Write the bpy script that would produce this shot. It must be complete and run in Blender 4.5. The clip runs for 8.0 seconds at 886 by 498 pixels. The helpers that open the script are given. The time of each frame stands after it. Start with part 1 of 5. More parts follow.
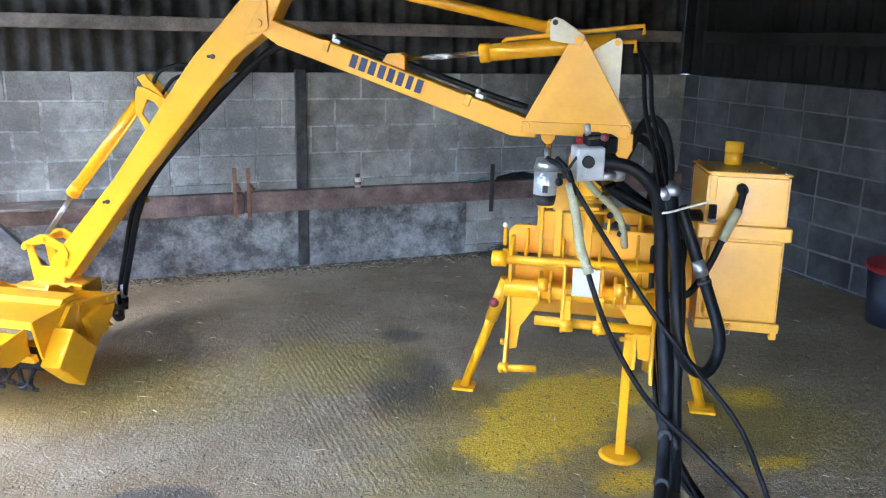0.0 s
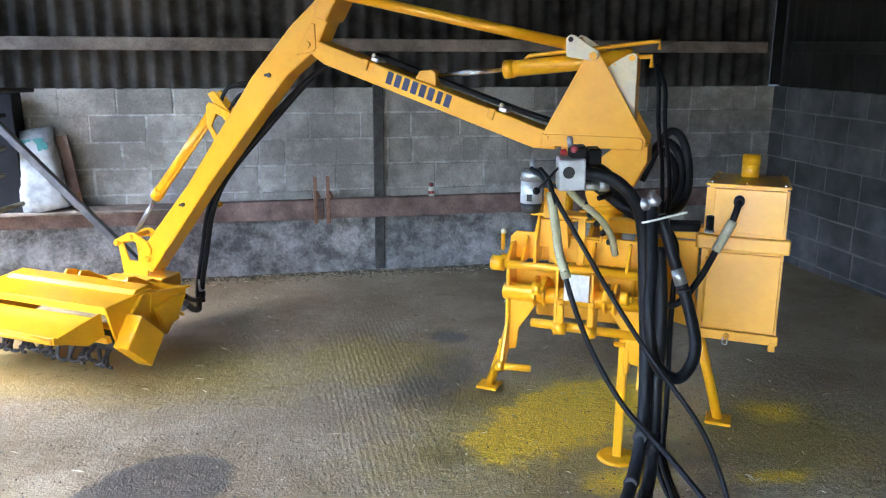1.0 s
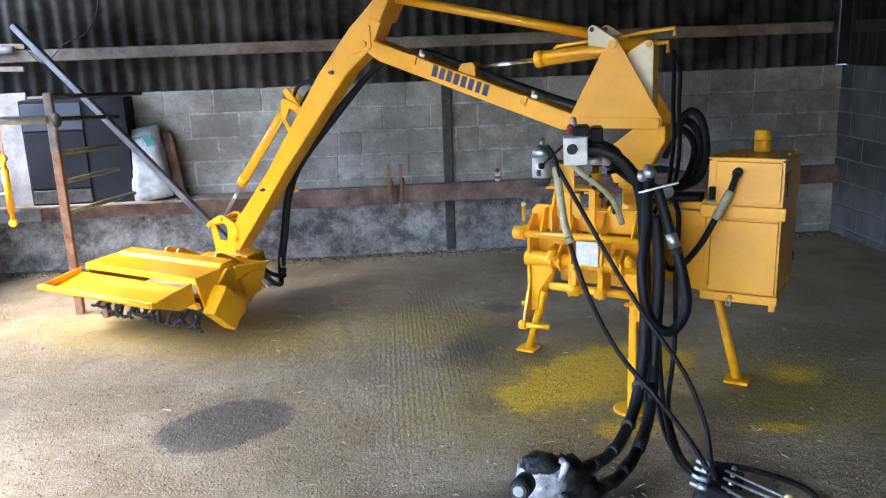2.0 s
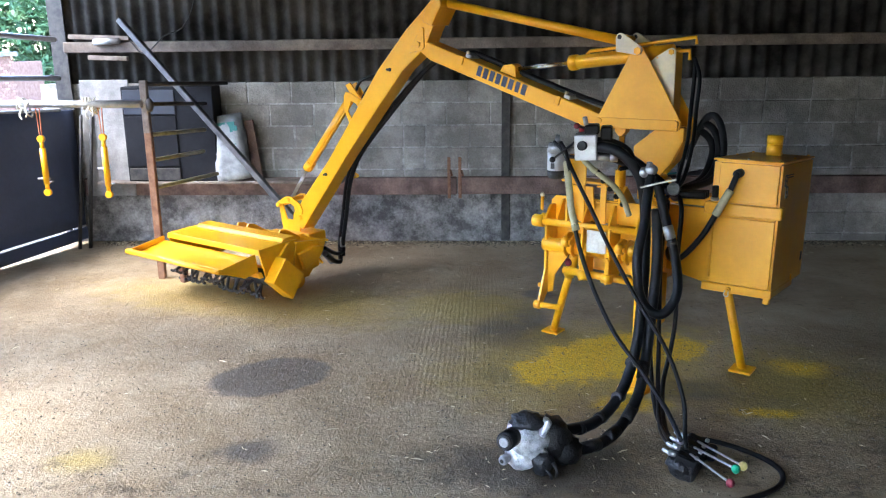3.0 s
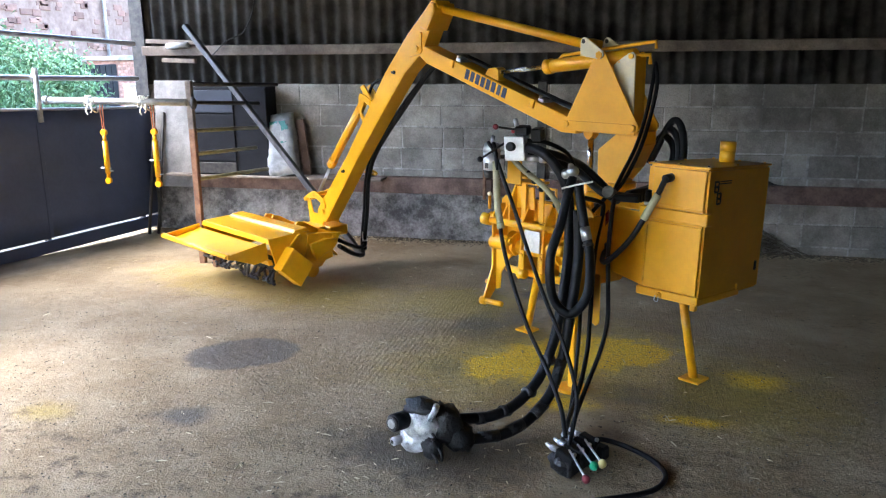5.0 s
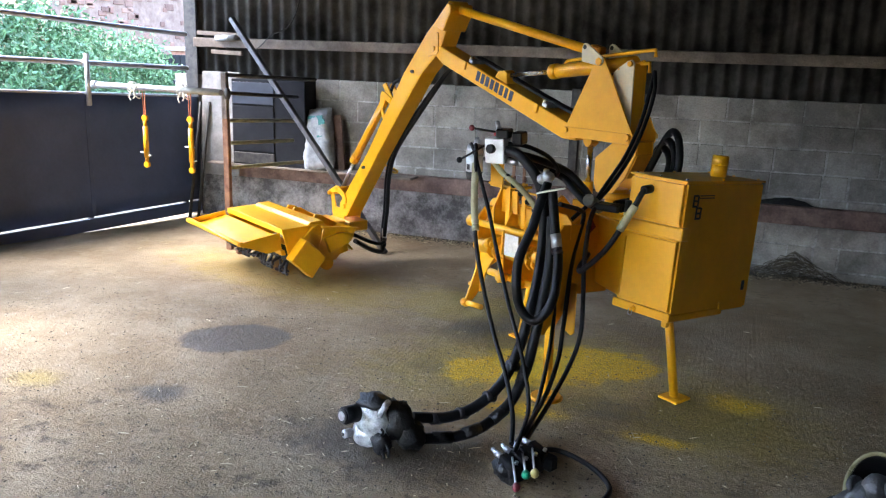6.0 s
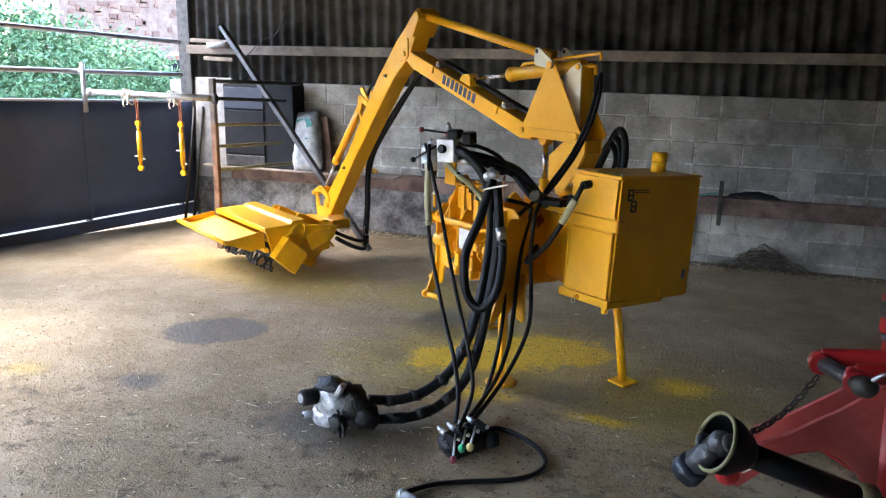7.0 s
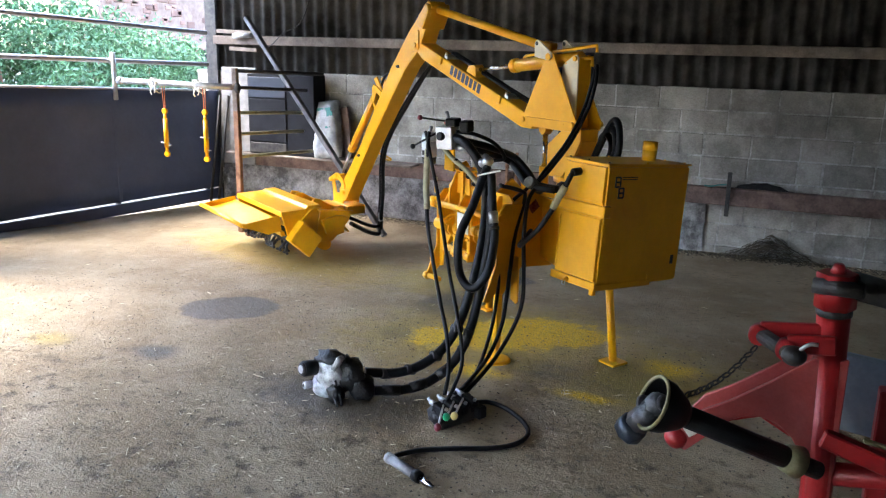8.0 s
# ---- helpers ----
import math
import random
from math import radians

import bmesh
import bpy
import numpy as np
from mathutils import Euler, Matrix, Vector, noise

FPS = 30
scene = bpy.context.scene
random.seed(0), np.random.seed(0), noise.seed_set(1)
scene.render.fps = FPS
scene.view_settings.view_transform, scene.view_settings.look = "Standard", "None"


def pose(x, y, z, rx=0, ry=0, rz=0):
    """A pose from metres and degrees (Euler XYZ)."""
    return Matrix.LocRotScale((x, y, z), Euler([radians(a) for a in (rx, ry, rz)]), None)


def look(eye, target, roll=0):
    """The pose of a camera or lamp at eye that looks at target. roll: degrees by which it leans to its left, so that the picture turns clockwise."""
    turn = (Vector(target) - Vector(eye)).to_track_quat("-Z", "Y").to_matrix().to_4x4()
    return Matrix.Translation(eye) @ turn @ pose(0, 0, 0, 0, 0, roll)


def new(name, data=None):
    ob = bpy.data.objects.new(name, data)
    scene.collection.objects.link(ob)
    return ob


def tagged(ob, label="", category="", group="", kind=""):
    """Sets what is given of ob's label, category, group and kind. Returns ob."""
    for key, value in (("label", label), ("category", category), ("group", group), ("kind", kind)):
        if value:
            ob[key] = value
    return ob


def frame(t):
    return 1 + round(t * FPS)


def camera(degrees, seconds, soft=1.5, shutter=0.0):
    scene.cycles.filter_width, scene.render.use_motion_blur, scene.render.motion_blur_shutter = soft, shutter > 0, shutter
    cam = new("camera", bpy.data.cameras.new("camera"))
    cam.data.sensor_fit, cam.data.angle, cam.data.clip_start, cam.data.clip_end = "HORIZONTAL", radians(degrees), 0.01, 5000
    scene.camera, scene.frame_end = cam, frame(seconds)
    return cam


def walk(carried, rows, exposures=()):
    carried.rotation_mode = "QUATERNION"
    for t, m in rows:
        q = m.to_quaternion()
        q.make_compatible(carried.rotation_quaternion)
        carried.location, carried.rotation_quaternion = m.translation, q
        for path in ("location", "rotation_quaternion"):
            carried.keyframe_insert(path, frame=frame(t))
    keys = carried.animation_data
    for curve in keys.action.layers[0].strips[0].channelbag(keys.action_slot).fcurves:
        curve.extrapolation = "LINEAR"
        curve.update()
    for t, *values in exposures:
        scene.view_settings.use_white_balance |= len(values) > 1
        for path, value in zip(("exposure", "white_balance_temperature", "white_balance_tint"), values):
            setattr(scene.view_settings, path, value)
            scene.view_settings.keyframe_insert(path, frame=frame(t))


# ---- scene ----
cam = camera(56.8, 8.0, soft=1.2)
METRES, EYE, TILT, LEAN, TURN = 4.654, 1.88, 0.0, 0.0, -21.8
SKY, SUN, EXPOSURE = 0.15, 0.7, 4.3
ROWS = [
    (0.0, 0.0000, 0.0000, 0.0000, 0.33, -14.56, -1.28),
    (0.5, 0.0586, -0.0228, 0.0071, 5.35, -14.21, 0.36),
    (1.0, 0.1398, -0.0453, 0.0091, 10.25, -13.93, -0.33),
    (1.2, 0.1627, -0.0613, 0.0097, 11.32, -13.53, 0.38),
    (2.3, 0.2902, -0.1568, 0.0100, 20.29, -14.48, 1.26),
    (2.5, 0.3147, -0.1710, 0.0147, 21.70, -14.54, 0.41),
    (3.0, 0.3633, -0.2024, 0.0149, 24.66, -14.27, 0.69),
    (3.5, 0.4296, -0.2296, 0.0235, 27.76, -15.33, 0.49),
    (4.0, 0.5007, -0.2141, 0.0161, 32.37, -14.19, 0.38),
    (4.5, 0.5510, -0.1691, 0.0130, 33.54, -13.78, 0.44),
    (4.7, 0.5689, -0.1527, 0.0104, 33.34, -13.97, 0.81),
    (5.8, 0.6812, -0.0507, 0.0097, 41.94, -13.25, -1.58),
    (6.0, 0.6962, -0.0486, 0.0061, 41.30, -13.58, -1.70),
    (6.5, 0.7486, -0.0475, 0.0093, 41.76, -14.92, -1.41),
    (7.0, 0.7929, -0.0488, 0.0163, 42.17, -13.64, -0.78),
    (7.5, 0.8435, -0.0442, 0.0140, 46.05, -14.95, -2.58),
    (8.0, 0.8616, -0.0557, 0.0175, 44.61, -14.24, -1.05),
]
walk(cam, [(t, pose(0, 0, EYE, TILT, LEAN, TURN) @ pose(METRES * x, METRES * y, METRES * z, 90 + pitch, roll, yaw)) for t, x, y, z, yaw, pitch, roll in ROWS], [(0.0, EXPOSURE + 0.54, 5700, 11), (1.0, EXPOSURE + 0.40, 5850, 11), (2.5, EXPOSURE + 0.18, 6050, 12), (4.0, EXPOSURE + 0.06, 6200, 12), (6.5, EXPOSURE + 0.18, 6450, 13), (8.0, EXPOSURE + 0.28, 6500, 13)])

# ---- world, sun and exposure ----
world = bpy.data.worlds.new("overcast_sky")
scene.world = world
world.use_nodes = True
wn = world.node_tree.nodes
sky = wn.new("ShaderNodeTexSky")
sky.sky_type = "NISHITA"
sky.sun_disc = False
sky.sun_elevation = radians(50)
sky.sun_rotation = radians(-118)
sky.dust_density = 1.0
sky.air_density = 1.0
wn["Background"].inputs["Strength"].default_value = SKY
world.node_tree.links.new(sky.outputs["Color"], wn["Background"].inputs["Color"])
sun_data = bpy.data.lights.new("sun", "SUN")
sun_data.energy, sun_data.angle, sun_data.color = SUN, radians(40), (1.0, 0.96, 0.9)
sun = new("sun", sun_data)
sun.matrix_world = look((-8.8, -4.7, 12.0), (0, 0, 0))


# ---- materials ----
def mat(name, c1, c2, scale=6.0, rough=0.6, metal=0.0, bump=0.2, bscale=60.0, fine=0.15, rrough=0.15, obrand=0.0, islands=0.0, coat=0.0, spec=0.5, placed=False, stains=0.0, crisp=False):
    """Two-scale procedural surface: broad stains from c1 to c2, fine grain and relief."""
    m = bpy.data.materials.new(name)
    m.use_nodes = True
    nt = m.node_tree
    n, l = nt.nodes, nt.links
    p = n["Principled BSDF"]
    tc = n.new("ShaderNodeTexCoord")
    co = n.new("ShaderNodeNewGeometry").outputs["Position"] if placed else tc.outputs["Object"]
    a = n.new("ShaderNodeTexNoise")
    a.inputs["Scale"].default_value = scale
    a.inputs["Detail"].default_value = 11 if crisp else 6
    a.inputs["Roughness"].default_value = 0.78 if crisp else 0.62
    b = n.new("ShaderNodeTexNoise")
    b.inputs["Scale"].default_value = bscale
    b.inputs["Detail"].default_value = 4
    l.new(co, a.inputs["Vector"]), l.new(co, b.inputs["Vector"])
    r = n.new("ShaderNodeValToRGB")
    r.color_ramp.elements[0].position, r.color_ramp.elements[1].position = (0.42, 0.60) if crisp else (0.36, 0.66)
    r.color_ramp.elements[0].color, r.color_ramp.elements[1].color = (*c1, 1), (*c2, 1)
    l.new(a.outputs["Fac"], r.inputs["Fac"])
    mr = n.new("ShaderNodeMapRange")
    mr.inputs["To Min"].default_value, mr.inputs["To Max"].default_value = 1 - fine, 1 + fine
    l.new(b.outputs["Fac"], mr.inputs["Value"])
    val = mr.outputs["Result"]
    for amount, kind in ((obrand, "ShaderNodeObjectInfo"), (islands, "ShaderNodeNewGeometry")):
        if amount:
            o = n.new(kind)
            q = n.new("ShaderNodeMapRange")
            q.inputs["To Min"].default_value, q.inputs["To Max"].default_value = 1 - amount, 1 + amount
            l.new(o.outputs["Random" if kind.endswith("Info") else "Random Per Island"], q.inputs["Value"])
            mu = n.new("ShaderNodeMath")
            mu.operation = "MULTIPLY"
            l.new(val, mu.inputs[0]), l.new(q.outputs["Result"], mu.inputs[1])
            val = mu.outputs[0]
    if stains:
        w = n.new("ShaderNodeTexNoise")
        w.inputs["Scale"].default_value = 0.9
        w.inputs["Detail"].default_value = 7
        w.inputs["Roughness"].default_value = 0.68
        q = n.new("ShaderNodeMapRange")
        q.inputs["From Min"].default_value, q.inputs["From Max"].default_value = 0.34, 0.66
        q.inputs["To Min"].default_value, q.inputs["To Max"].default_value = 1 - stains, 1 + stains * 0.6
        l.new(co, w.inputs["Vector"]), l.new(w.outputs["Fac"], q.inputs["Value"])
        mu = n.new("ShaderNodeMath")
        mu.operation = "MULTIPLY"
        l.new(val, mu.inputs[0]), l.new(q.outputs["Result"], mu.inputs[1])
        val = mu.outputs[0]
    mx = n.new("ShaderNodeVectorMath")
    mx.operation = "SCALE"
    l.new(r.outputs["Color"], mx.inputs[0]), l.new(val, mx.inputs["Scale"])
    l.new(mx.outputs["Vector"], p.inputs["Base Color"])
    rr = n.new("ShaderNodeMapRange")
    rr.inputs["To Min"].default_value, rr.inputs["To Max"].default_value = max(0.03, rough - rrough), min(1, rough + rrough)
    l.new(a.outputs["Fac"], rr.inputs["Value"]), l.new(rr.outputs["Result"], p.inputs["Roughness"])
    p.inputs["Metallic"].default_value = metal
    p.inputs["Specular IOR Level"].default_value = spec
    p.inputs["Coat Weight"].default_value = coat
    p.inputs["Coat Roughness"].default_value = 0.15
    if bump:
        bp = n.new("ShaderNodeBump")
        bp.inputs["Strength"].default_value = bump
        bp.inputs["Distance"].default_value = 0.01
        l.new(b.outputs["Fac"], bp.inputs["Height"]), l.new(bp.outputs["Normal"], p.inputs["Normal"])
    return m


YELLOW = mat("yellow_enamel", (0.82, 0.375, 0.003), (0.90, 0.43, 0.005), 5, 0.33, 0, 0.06, 35, 0.06, 0.12, coat=0.2)
WORN_SHEEN = mat("worn_and_sheen_metal", (0.62, 0.55, 0.42), (0.72, 0.62, 0.40), 9, 0.42, 0.1, 0.1, 60, 0.1)
CHROME = mat("chrome", (0.75, 0.76, 0.78), (0.85, 0.85, 0.86), 20, 0.14, 1.0, 0.02, 80, 0.03, 0.05)
STEEL = mat("zinc_steel", (0.42, 0.43, 0.45), (0.60, 0.61, 0.63), 30, 0.38, 0.9, 0.1, 120, 0.1)
ALU = mat("cast_aluminium", (0.55, 0.56, 0.58), (0.74, 0.75, 0.77), 16, 0.42, 0.6, 0.2, 140, 0.12)
RUBBER = mat("black_rubber", (0.004, 0.0045, 0.006), (0.011, 0.0115, 0.014), 12, 0.46, 0, 0.12, 160, 0.25, spec=0.22)
TAPE = mat("black_tape", (0.004, 0.004, 0.005), (0.016, 0.016, 0.017), 25, 0.45, 0, 0.6, 70, 0.3, spec=0.4)
SLEEVE = mat("pale_hose_sleeve", (0.36, 0.33, 0.20), (0.50, 0.46, 0.29), 18, 0.7, 0, 0.4, 140, 0.2)
IRON = mat("dark_iron", (0.03, 0.03, 0.032), (0.075, 0.07, 0.065), 14, 0.55, 0.6, 0.3, 90, 0.2)
RUST = mat("rusty_steel", (0.16, 0.075, 0.045), (0.30, 0.17, 0.10), 12, 0.75, 0.3, 0.4, 90, 0.2)
RED = mat("red_enamel", (0.30, 0.010, 0.012), (0.40, 0.016, 0.018), 7, 0.42, 0, 0.15, 60, 0.12, coat=0.15)
DUSTRED = mat("dusty_red_enamel", (0.29, 0.022, 0.022), (0.36, 0.075, 0.065), 5, 0.55, 0, 0.15, 90, 0.15)
INK = mat("dark_blue_decal", (0.02, 0.025, 0.06), (0.035, 0.035, 0.09), 30, 0.5, 0, 0, 60, 0.1)
WHITE = mat("pale_plate", (0.62, 0.60, 0.52), (0.78, 0.76, 0.68), 20, 0.35, 0.2, 0.1, 80, 0.1)
BLOCK = mat("concrete_block", (0.205, 0.19, 0.17), (0.37, 0.345, 0.31), 2.0, 0.92, 0, 0.7, 60, 0.28, 0.05, obrand=0.18, placed=True, stains=0.36, crisp=True)
# Darker copies of block and mortar put the side wall's shade into colour.
SHADE_BLOCK = mat("shade_dark_concrete_block", (0.045, 0.045, 0.047), (0.105, 0.105, 0.107), 3.2, 0.92, 0, 0.55, 70, 0.22, 0.05, obrand=0.25, placed=True, stains=0.35)
SHADE_MORTAR = mat("shade_dark_mortar", (0.10, 0.10, 0.10), (0.18, 0.18, 0.172), 5, 0.95, 0, 0.6, 80, 0.2)
MORTAR = mat("mortar", (0.20, 0.19, 0.175), (0.50, 0.48, 0.45), 4, 0.95, 0, 0.6, 80, 0.25, placed=True, stains=0.35, crisp=True)
RENDERED = mat("rough_cement_render", (0.085, 0.08, 0.078), (0.33, 0.315, 0.305), 3.2, 0.95, 0, 1.0, 42, 0.45, placed=True, stains=0.42, crisp=True)
SHEET = mat("fibre_cement_sheet", (0.020, 0.019, 0.018), (0.115, 0.110, 0.104), 2.2, 0.95, 0, 0.3, 60, 0.2, spec=0.2, stains=0.45)
TIMBER = mat("weathered_timber", (0.12, 0.095, 0.08), (0.27, 0.225, 0.19), 4, 0.85, 0, 0.6, 50, 0.3, stains=0.3)
REDBEAM = mat("red_brown_beam", (0.10, 0.062, 0.052), (0.26, 0.17, 0.14), 5.0, 0.85, 0, 0.7, 45, 0.35, stains=0.35)
BOARD = mat("grey_board", (0.16, 0.155, 0.15), (0.30, 0.29, 0.28), 5, 0.85, 0, 0.4, 60, 0.25, stains=0.3)
BLACKP = mat("black_panel", (0.006, 0.007, 0.010), (0.015, 0.016, 0.020), 3, 0.7, 0, 0.1, 60, 0.15, spec=0.15)
GATEM = mat("navy_rubber_sheeting", (0.058, 0.082, 0.160), (0.080, 0.108, 0.200), 1.8, 0.55, 0, 0.15, 30, 0.12)
GALV = mat("galvanised_tube", (0.40, 0.41, 0.42), (0.58, 0.59, 0.60), 14, 0.5, 0.7, 0.15, 90, 0.12)
STRAW = mat("dry_straw", (0.38, 0.32, 0.20), (0.58, 0.50, 0.34), 8, 0.85, 0, 0, 60, 0.2, islands=0.35)
PLASTIC = mat("white_sack_film", (0.20, 0.215, 0.23), (0.46, 0.48, 0.50), 7, 0.35, 0, 0.6, 18, 0.12)
TEAL = mat("teal_print", (0.015, 0.13, 0.125), (0.04, 0.22, 0.20), 8, 0.4, 0, 0.3, 30, 0.2)
ROPE = mat("orange_twine", (0.45, 0.12, 0.05), (0.55, 0.2, 0.1), 30, 0.8, 0, 0.2, 200, 0.2)
LIGHTROPE = mat("pale_cord", (0.62, 0.60, 0.52), (0.75, 0.73, 0.65), 30, 0.8, 0, 0.2, 200, 0.2)
GREEN = mat("green_plastic", (0.01, 0.35, 0.16), (0.02, 0.42, 0.2), 20, 0.3, 0, 0, 60, 0.05)
CREAM = mat("cream_plastic", (0.62, 0.50, 0.16), (0.70, 0.57, 0.22), 20, 0.3, 0, 0, 60, 0.05)
MAROON = mat("maroon_plastic", (0.16, 0.02, 0.03), (0.22, 0.03, 0.04), 20, 0.3, 0, 0, 60, 0.05)
GUARD = mat("dirty_yellow_plastic", (0.17, 0.15, 0.07), (0.29, 0.26, 0.14), 12, 0.6, 0, 0.2, 80, 0.3)
FOLIAGE = mat("leaf_green", (0.06, 0.15, 0.06), (0.12, 0.22, 0.10), 3, 0.6, 0, 0, 40, 0.2, islands=0.45)
BRICKM = mat("pink_brick", (0.20, 0.095, 0.07), (0.30, 0.175, 0.135), 9, 0.9, 0, 0.4, 90, 0.2, obrand=0.25, islands=0.25)
# Near black puts shade into the east cladding, rail, corner and roof.
SHADE_SHEET = mat("shade_black_sheet", (0.008, 0.0078, 0.0075), (0.022, 0.021, 0.020), 2, 0.95, 0, 0.3, 40, 0.2)
DEBRIS = mat("dark_debris", (0.055, 0.045, 0.03), (0.13, 0.11, 0.075), 20, 0.95, 0, 0.3, 80, 0.3, islands=0.4)


def floor_material():
    """Tamped concrete with ribs, damp stains and yellow overspray where the paint drifted."""
    m = bpy.data.materials.new("tamped_concrete_floor")
    m.use_nodes = True
    nt = m.node_tree
    n, l = nt.nodes, nt.links
    p = n["Principled BSDF"]
    geo = n.new("ShaderNodeNewGeometry")
    pos = geo.outputs["Position"]

    def noise_tex(scale, detail=5, rough=0.6):
        q = n.new("ShaderNodeTexNoise")
        q.inputs["Scale"].default_value, q.inputs["Detail"].default_value, q.inputs["Roughness"].default_value = scale, detail, rough
        l.new(pos, q.inputs["Vector"])
        return q.outputs["Fac"]

    def math_node(op, a, b=None, c=None):
        q = n.new("ShaderNodeMath")
        q.operation = op
        for i, v in enumerate((a, b, c)):
            if v is None:
                continue
            if isinstance(v, (int, float)):
                q.inputs[i].default_value = v
            else:
                l.new(v, q.inputs[i])
        return q.outputs[0]

    def smooth(v, lo, hi):
        q = n.new("ShaderNodeMapRange")
        q.interpolation_type = "SMOOTHSTEP"
        q.inputs["From Min"].default_value, q.inputs["From Max"].default_value = lo, hi
        l.new(v, q.inputs["Value"])
        return q.outputs["Result"]

    n_sep = n.new("ShaderNodeSeparateXYZ")
    l.new(pos, n_sep.inputs["Vector"])
    wob = noise_tex(5.5, 6, 0.65)
    wob2 = noise_tex(2.1, 4)

    def blob(x, y, rx, ry, rough=0.6, edge=0.25, turn=0.0):
        """1 inside an uneven oval on the floor, 0 outside."""
        mp = n.new("ShaderNodeMapping")
        mp.vector_type = "TEXTURE"
        mp.inputs["Location"].default_value = (x, y, 0)
        mp.inputs["Rotation"].default_value = (0, 0, turn)
        mp.inputs["Scale"].default_value = (rx, ry, 50)
        l.new(pos, mp.inputs["Vector"])
        ln = n.new("ShaderNodeVectorMath")
        ln.operation = "LENGTH"
        l.new(mp.outputs["Vector"], ln.inputs[0])
        d = math_node("ADD", ln.outputs["Value"], math_node("MULTIPLY", math_node("SUBTRACT", wob, 0.5), rough * 2))
        return math_node("SUBTRACT", 1.0, smooth(d, 1.0 - edge, 1.0 + edge))

    def both(items):
        out = items[0]
        for q in items[1:]:
            out = math_node("MAXIMUM", out, q)
        return out

    def mix(fac, a, b):
        q = n.new("ShaderNodeMix")
        q.data_type = "RGBA"
        l.new(fac, q.inputs["Factor"])
        for s, v in (("A", a), ("B", b)):
            sock = [i for i in q.inputs if i.name == s and i.type == "RGBA"][0]
            if isinstance(v, tuple):
                sock.default_value = (*v, 1)
            else:
                l.new(v, sock)
        return [o for o in q.outputs if o.type == "RGBA"][0]

    base = mix(smooth(noise_tex(1.3, 7, 0.65), 0.35, 0.68), (0.262, 0.190, 0.106), (0.392, 0.306, 0.194))
    base = mix(math_node("MULTIPLY", smooth(noise_tex(38, 4), 0.5, 0.75), 0.28), base, (0.11, 0.085, 0.05))
    base = mix(math_node("MULTIPLY", smooth(noise_tex(7, 6, 0.68), 0.52, 0.72), 0.45), base, (0.43, 0.36, 0.26))
    base = mix(math_node("MULTIPLY", smooth(noise_tex(0.55, 6, 0.7), 0.48, 0.66), 0.5), base, (0.17, 0.128, 0.072))
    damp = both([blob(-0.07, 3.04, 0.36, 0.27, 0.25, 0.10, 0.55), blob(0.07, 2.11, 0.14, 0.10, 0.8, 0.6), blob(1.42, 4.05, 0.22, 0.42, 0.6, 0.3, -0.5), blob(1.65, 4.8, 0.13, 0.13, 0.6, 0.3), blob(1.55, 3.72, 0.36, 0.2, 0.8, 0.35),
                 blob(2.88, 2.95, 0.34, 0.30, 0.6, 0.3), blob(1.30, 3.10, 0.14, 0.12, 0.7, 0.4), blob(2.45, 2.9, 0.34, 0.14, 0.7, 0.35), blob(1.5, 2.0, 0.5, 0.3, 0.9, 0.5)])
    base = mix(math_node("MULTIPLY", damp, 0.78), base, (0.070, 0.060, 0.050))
    yel = both([blob(1.98, 3.40, 0.62, 0.30, 0.75, 0.2, 0.62), blob(1.62, 3.18, 0.27, 0.18, 0.9, 0.2), blob(2.42, 3.56, 0.28, 0.20, 0.9, 0.2), blob(2.72, 2.60, 0.15, 0.05, 1.2, 0.8), blob(3.13, 3.24, 0.14, 0.11, 1.0, 0.8), blob(2.02, 2.70, 0.16, 0.09, 1.1, 0.7)])
    haze = both([blob(-0.55, 4.62, 1.35, 0.50, 0.7, 0.5, -0.30), blob(1.0, 4.45, 0.55, 0.40, 0.9, 0.5), blob(1.9, 3.3, 0.95, 0.62, 0.8, 0.5, 0.4), blob(-0.72, 2.0, 0.14, 0.09, 1.2, 0.9), blob(3.0, 3.0, 0.5, 0.5, 1.0, 0.7)])
    speck = smooth(noise_tex(70, 4, 0.7), 0.40, 0.58)
    base = mix(math_node("MULTIPLY", haze, 0.50), base, (0.40, 0.29, 0.04))
    base = mix(math_node("MULTIPLY", yel, math_node("MULTIPLY_ADD", speck, 0.56, 0.44)), base, (0.80, 0.50, 0.010))
    base = mix(math_node("MULTIPLY", smooth(noise_tex(24, 6, 0.7), 0.52, 0.68), math_node("MULTIPLY", smooth(wob2, 0.36, 0.60), 0.6)), base, (0.10, 0.07, 0.036))
    clod = math_node("MULTIPLY", smooth(noise_tex(6.5, 9, 0.72), 0.50, 0.64), both([blob(1.6, 1.1, 1.5, 1.1, 0.8, 0.6), blob(3.0, 1.2, 1.4, 1.2, 0.8, 0.6), blob(-0.3, 1.2, 1.2, 0.8, 0.9, 0.6)]))
    base = mix(math_node("MULTIPLY", clod, 0.85), base, (0.075, 0.050, 0.027))
    crumb = math_node("MULTIPLY", smooth(noise_tex(31, 8, 0.75), 0.56, 0.66), smooth(noise_tex(1.7, 5), 0.40, 0.62))
    base = mix(math_node("MULTIPLY", crumb, 0.42), base, (0.085, 0.062, 0.036))
    # Ground outside the walls is darkened to cut light bounced indoors.
    yard = both([smooth(math_node("MULTIPLY", n_sep.outputs["X"], -1.0), 3.25, 3.45), smooth(n_sep.outputs["X"], 5.38, 5.48), smooth(math_node("MULTIPLY", n_sep.outputs["Y"], -1.0), 4.45, 4.7), smooth(n_sep.outputs["Y"], 6.95, 7.05)])
    base = mix(yard, base, (0.11, 0.10, 0.075))
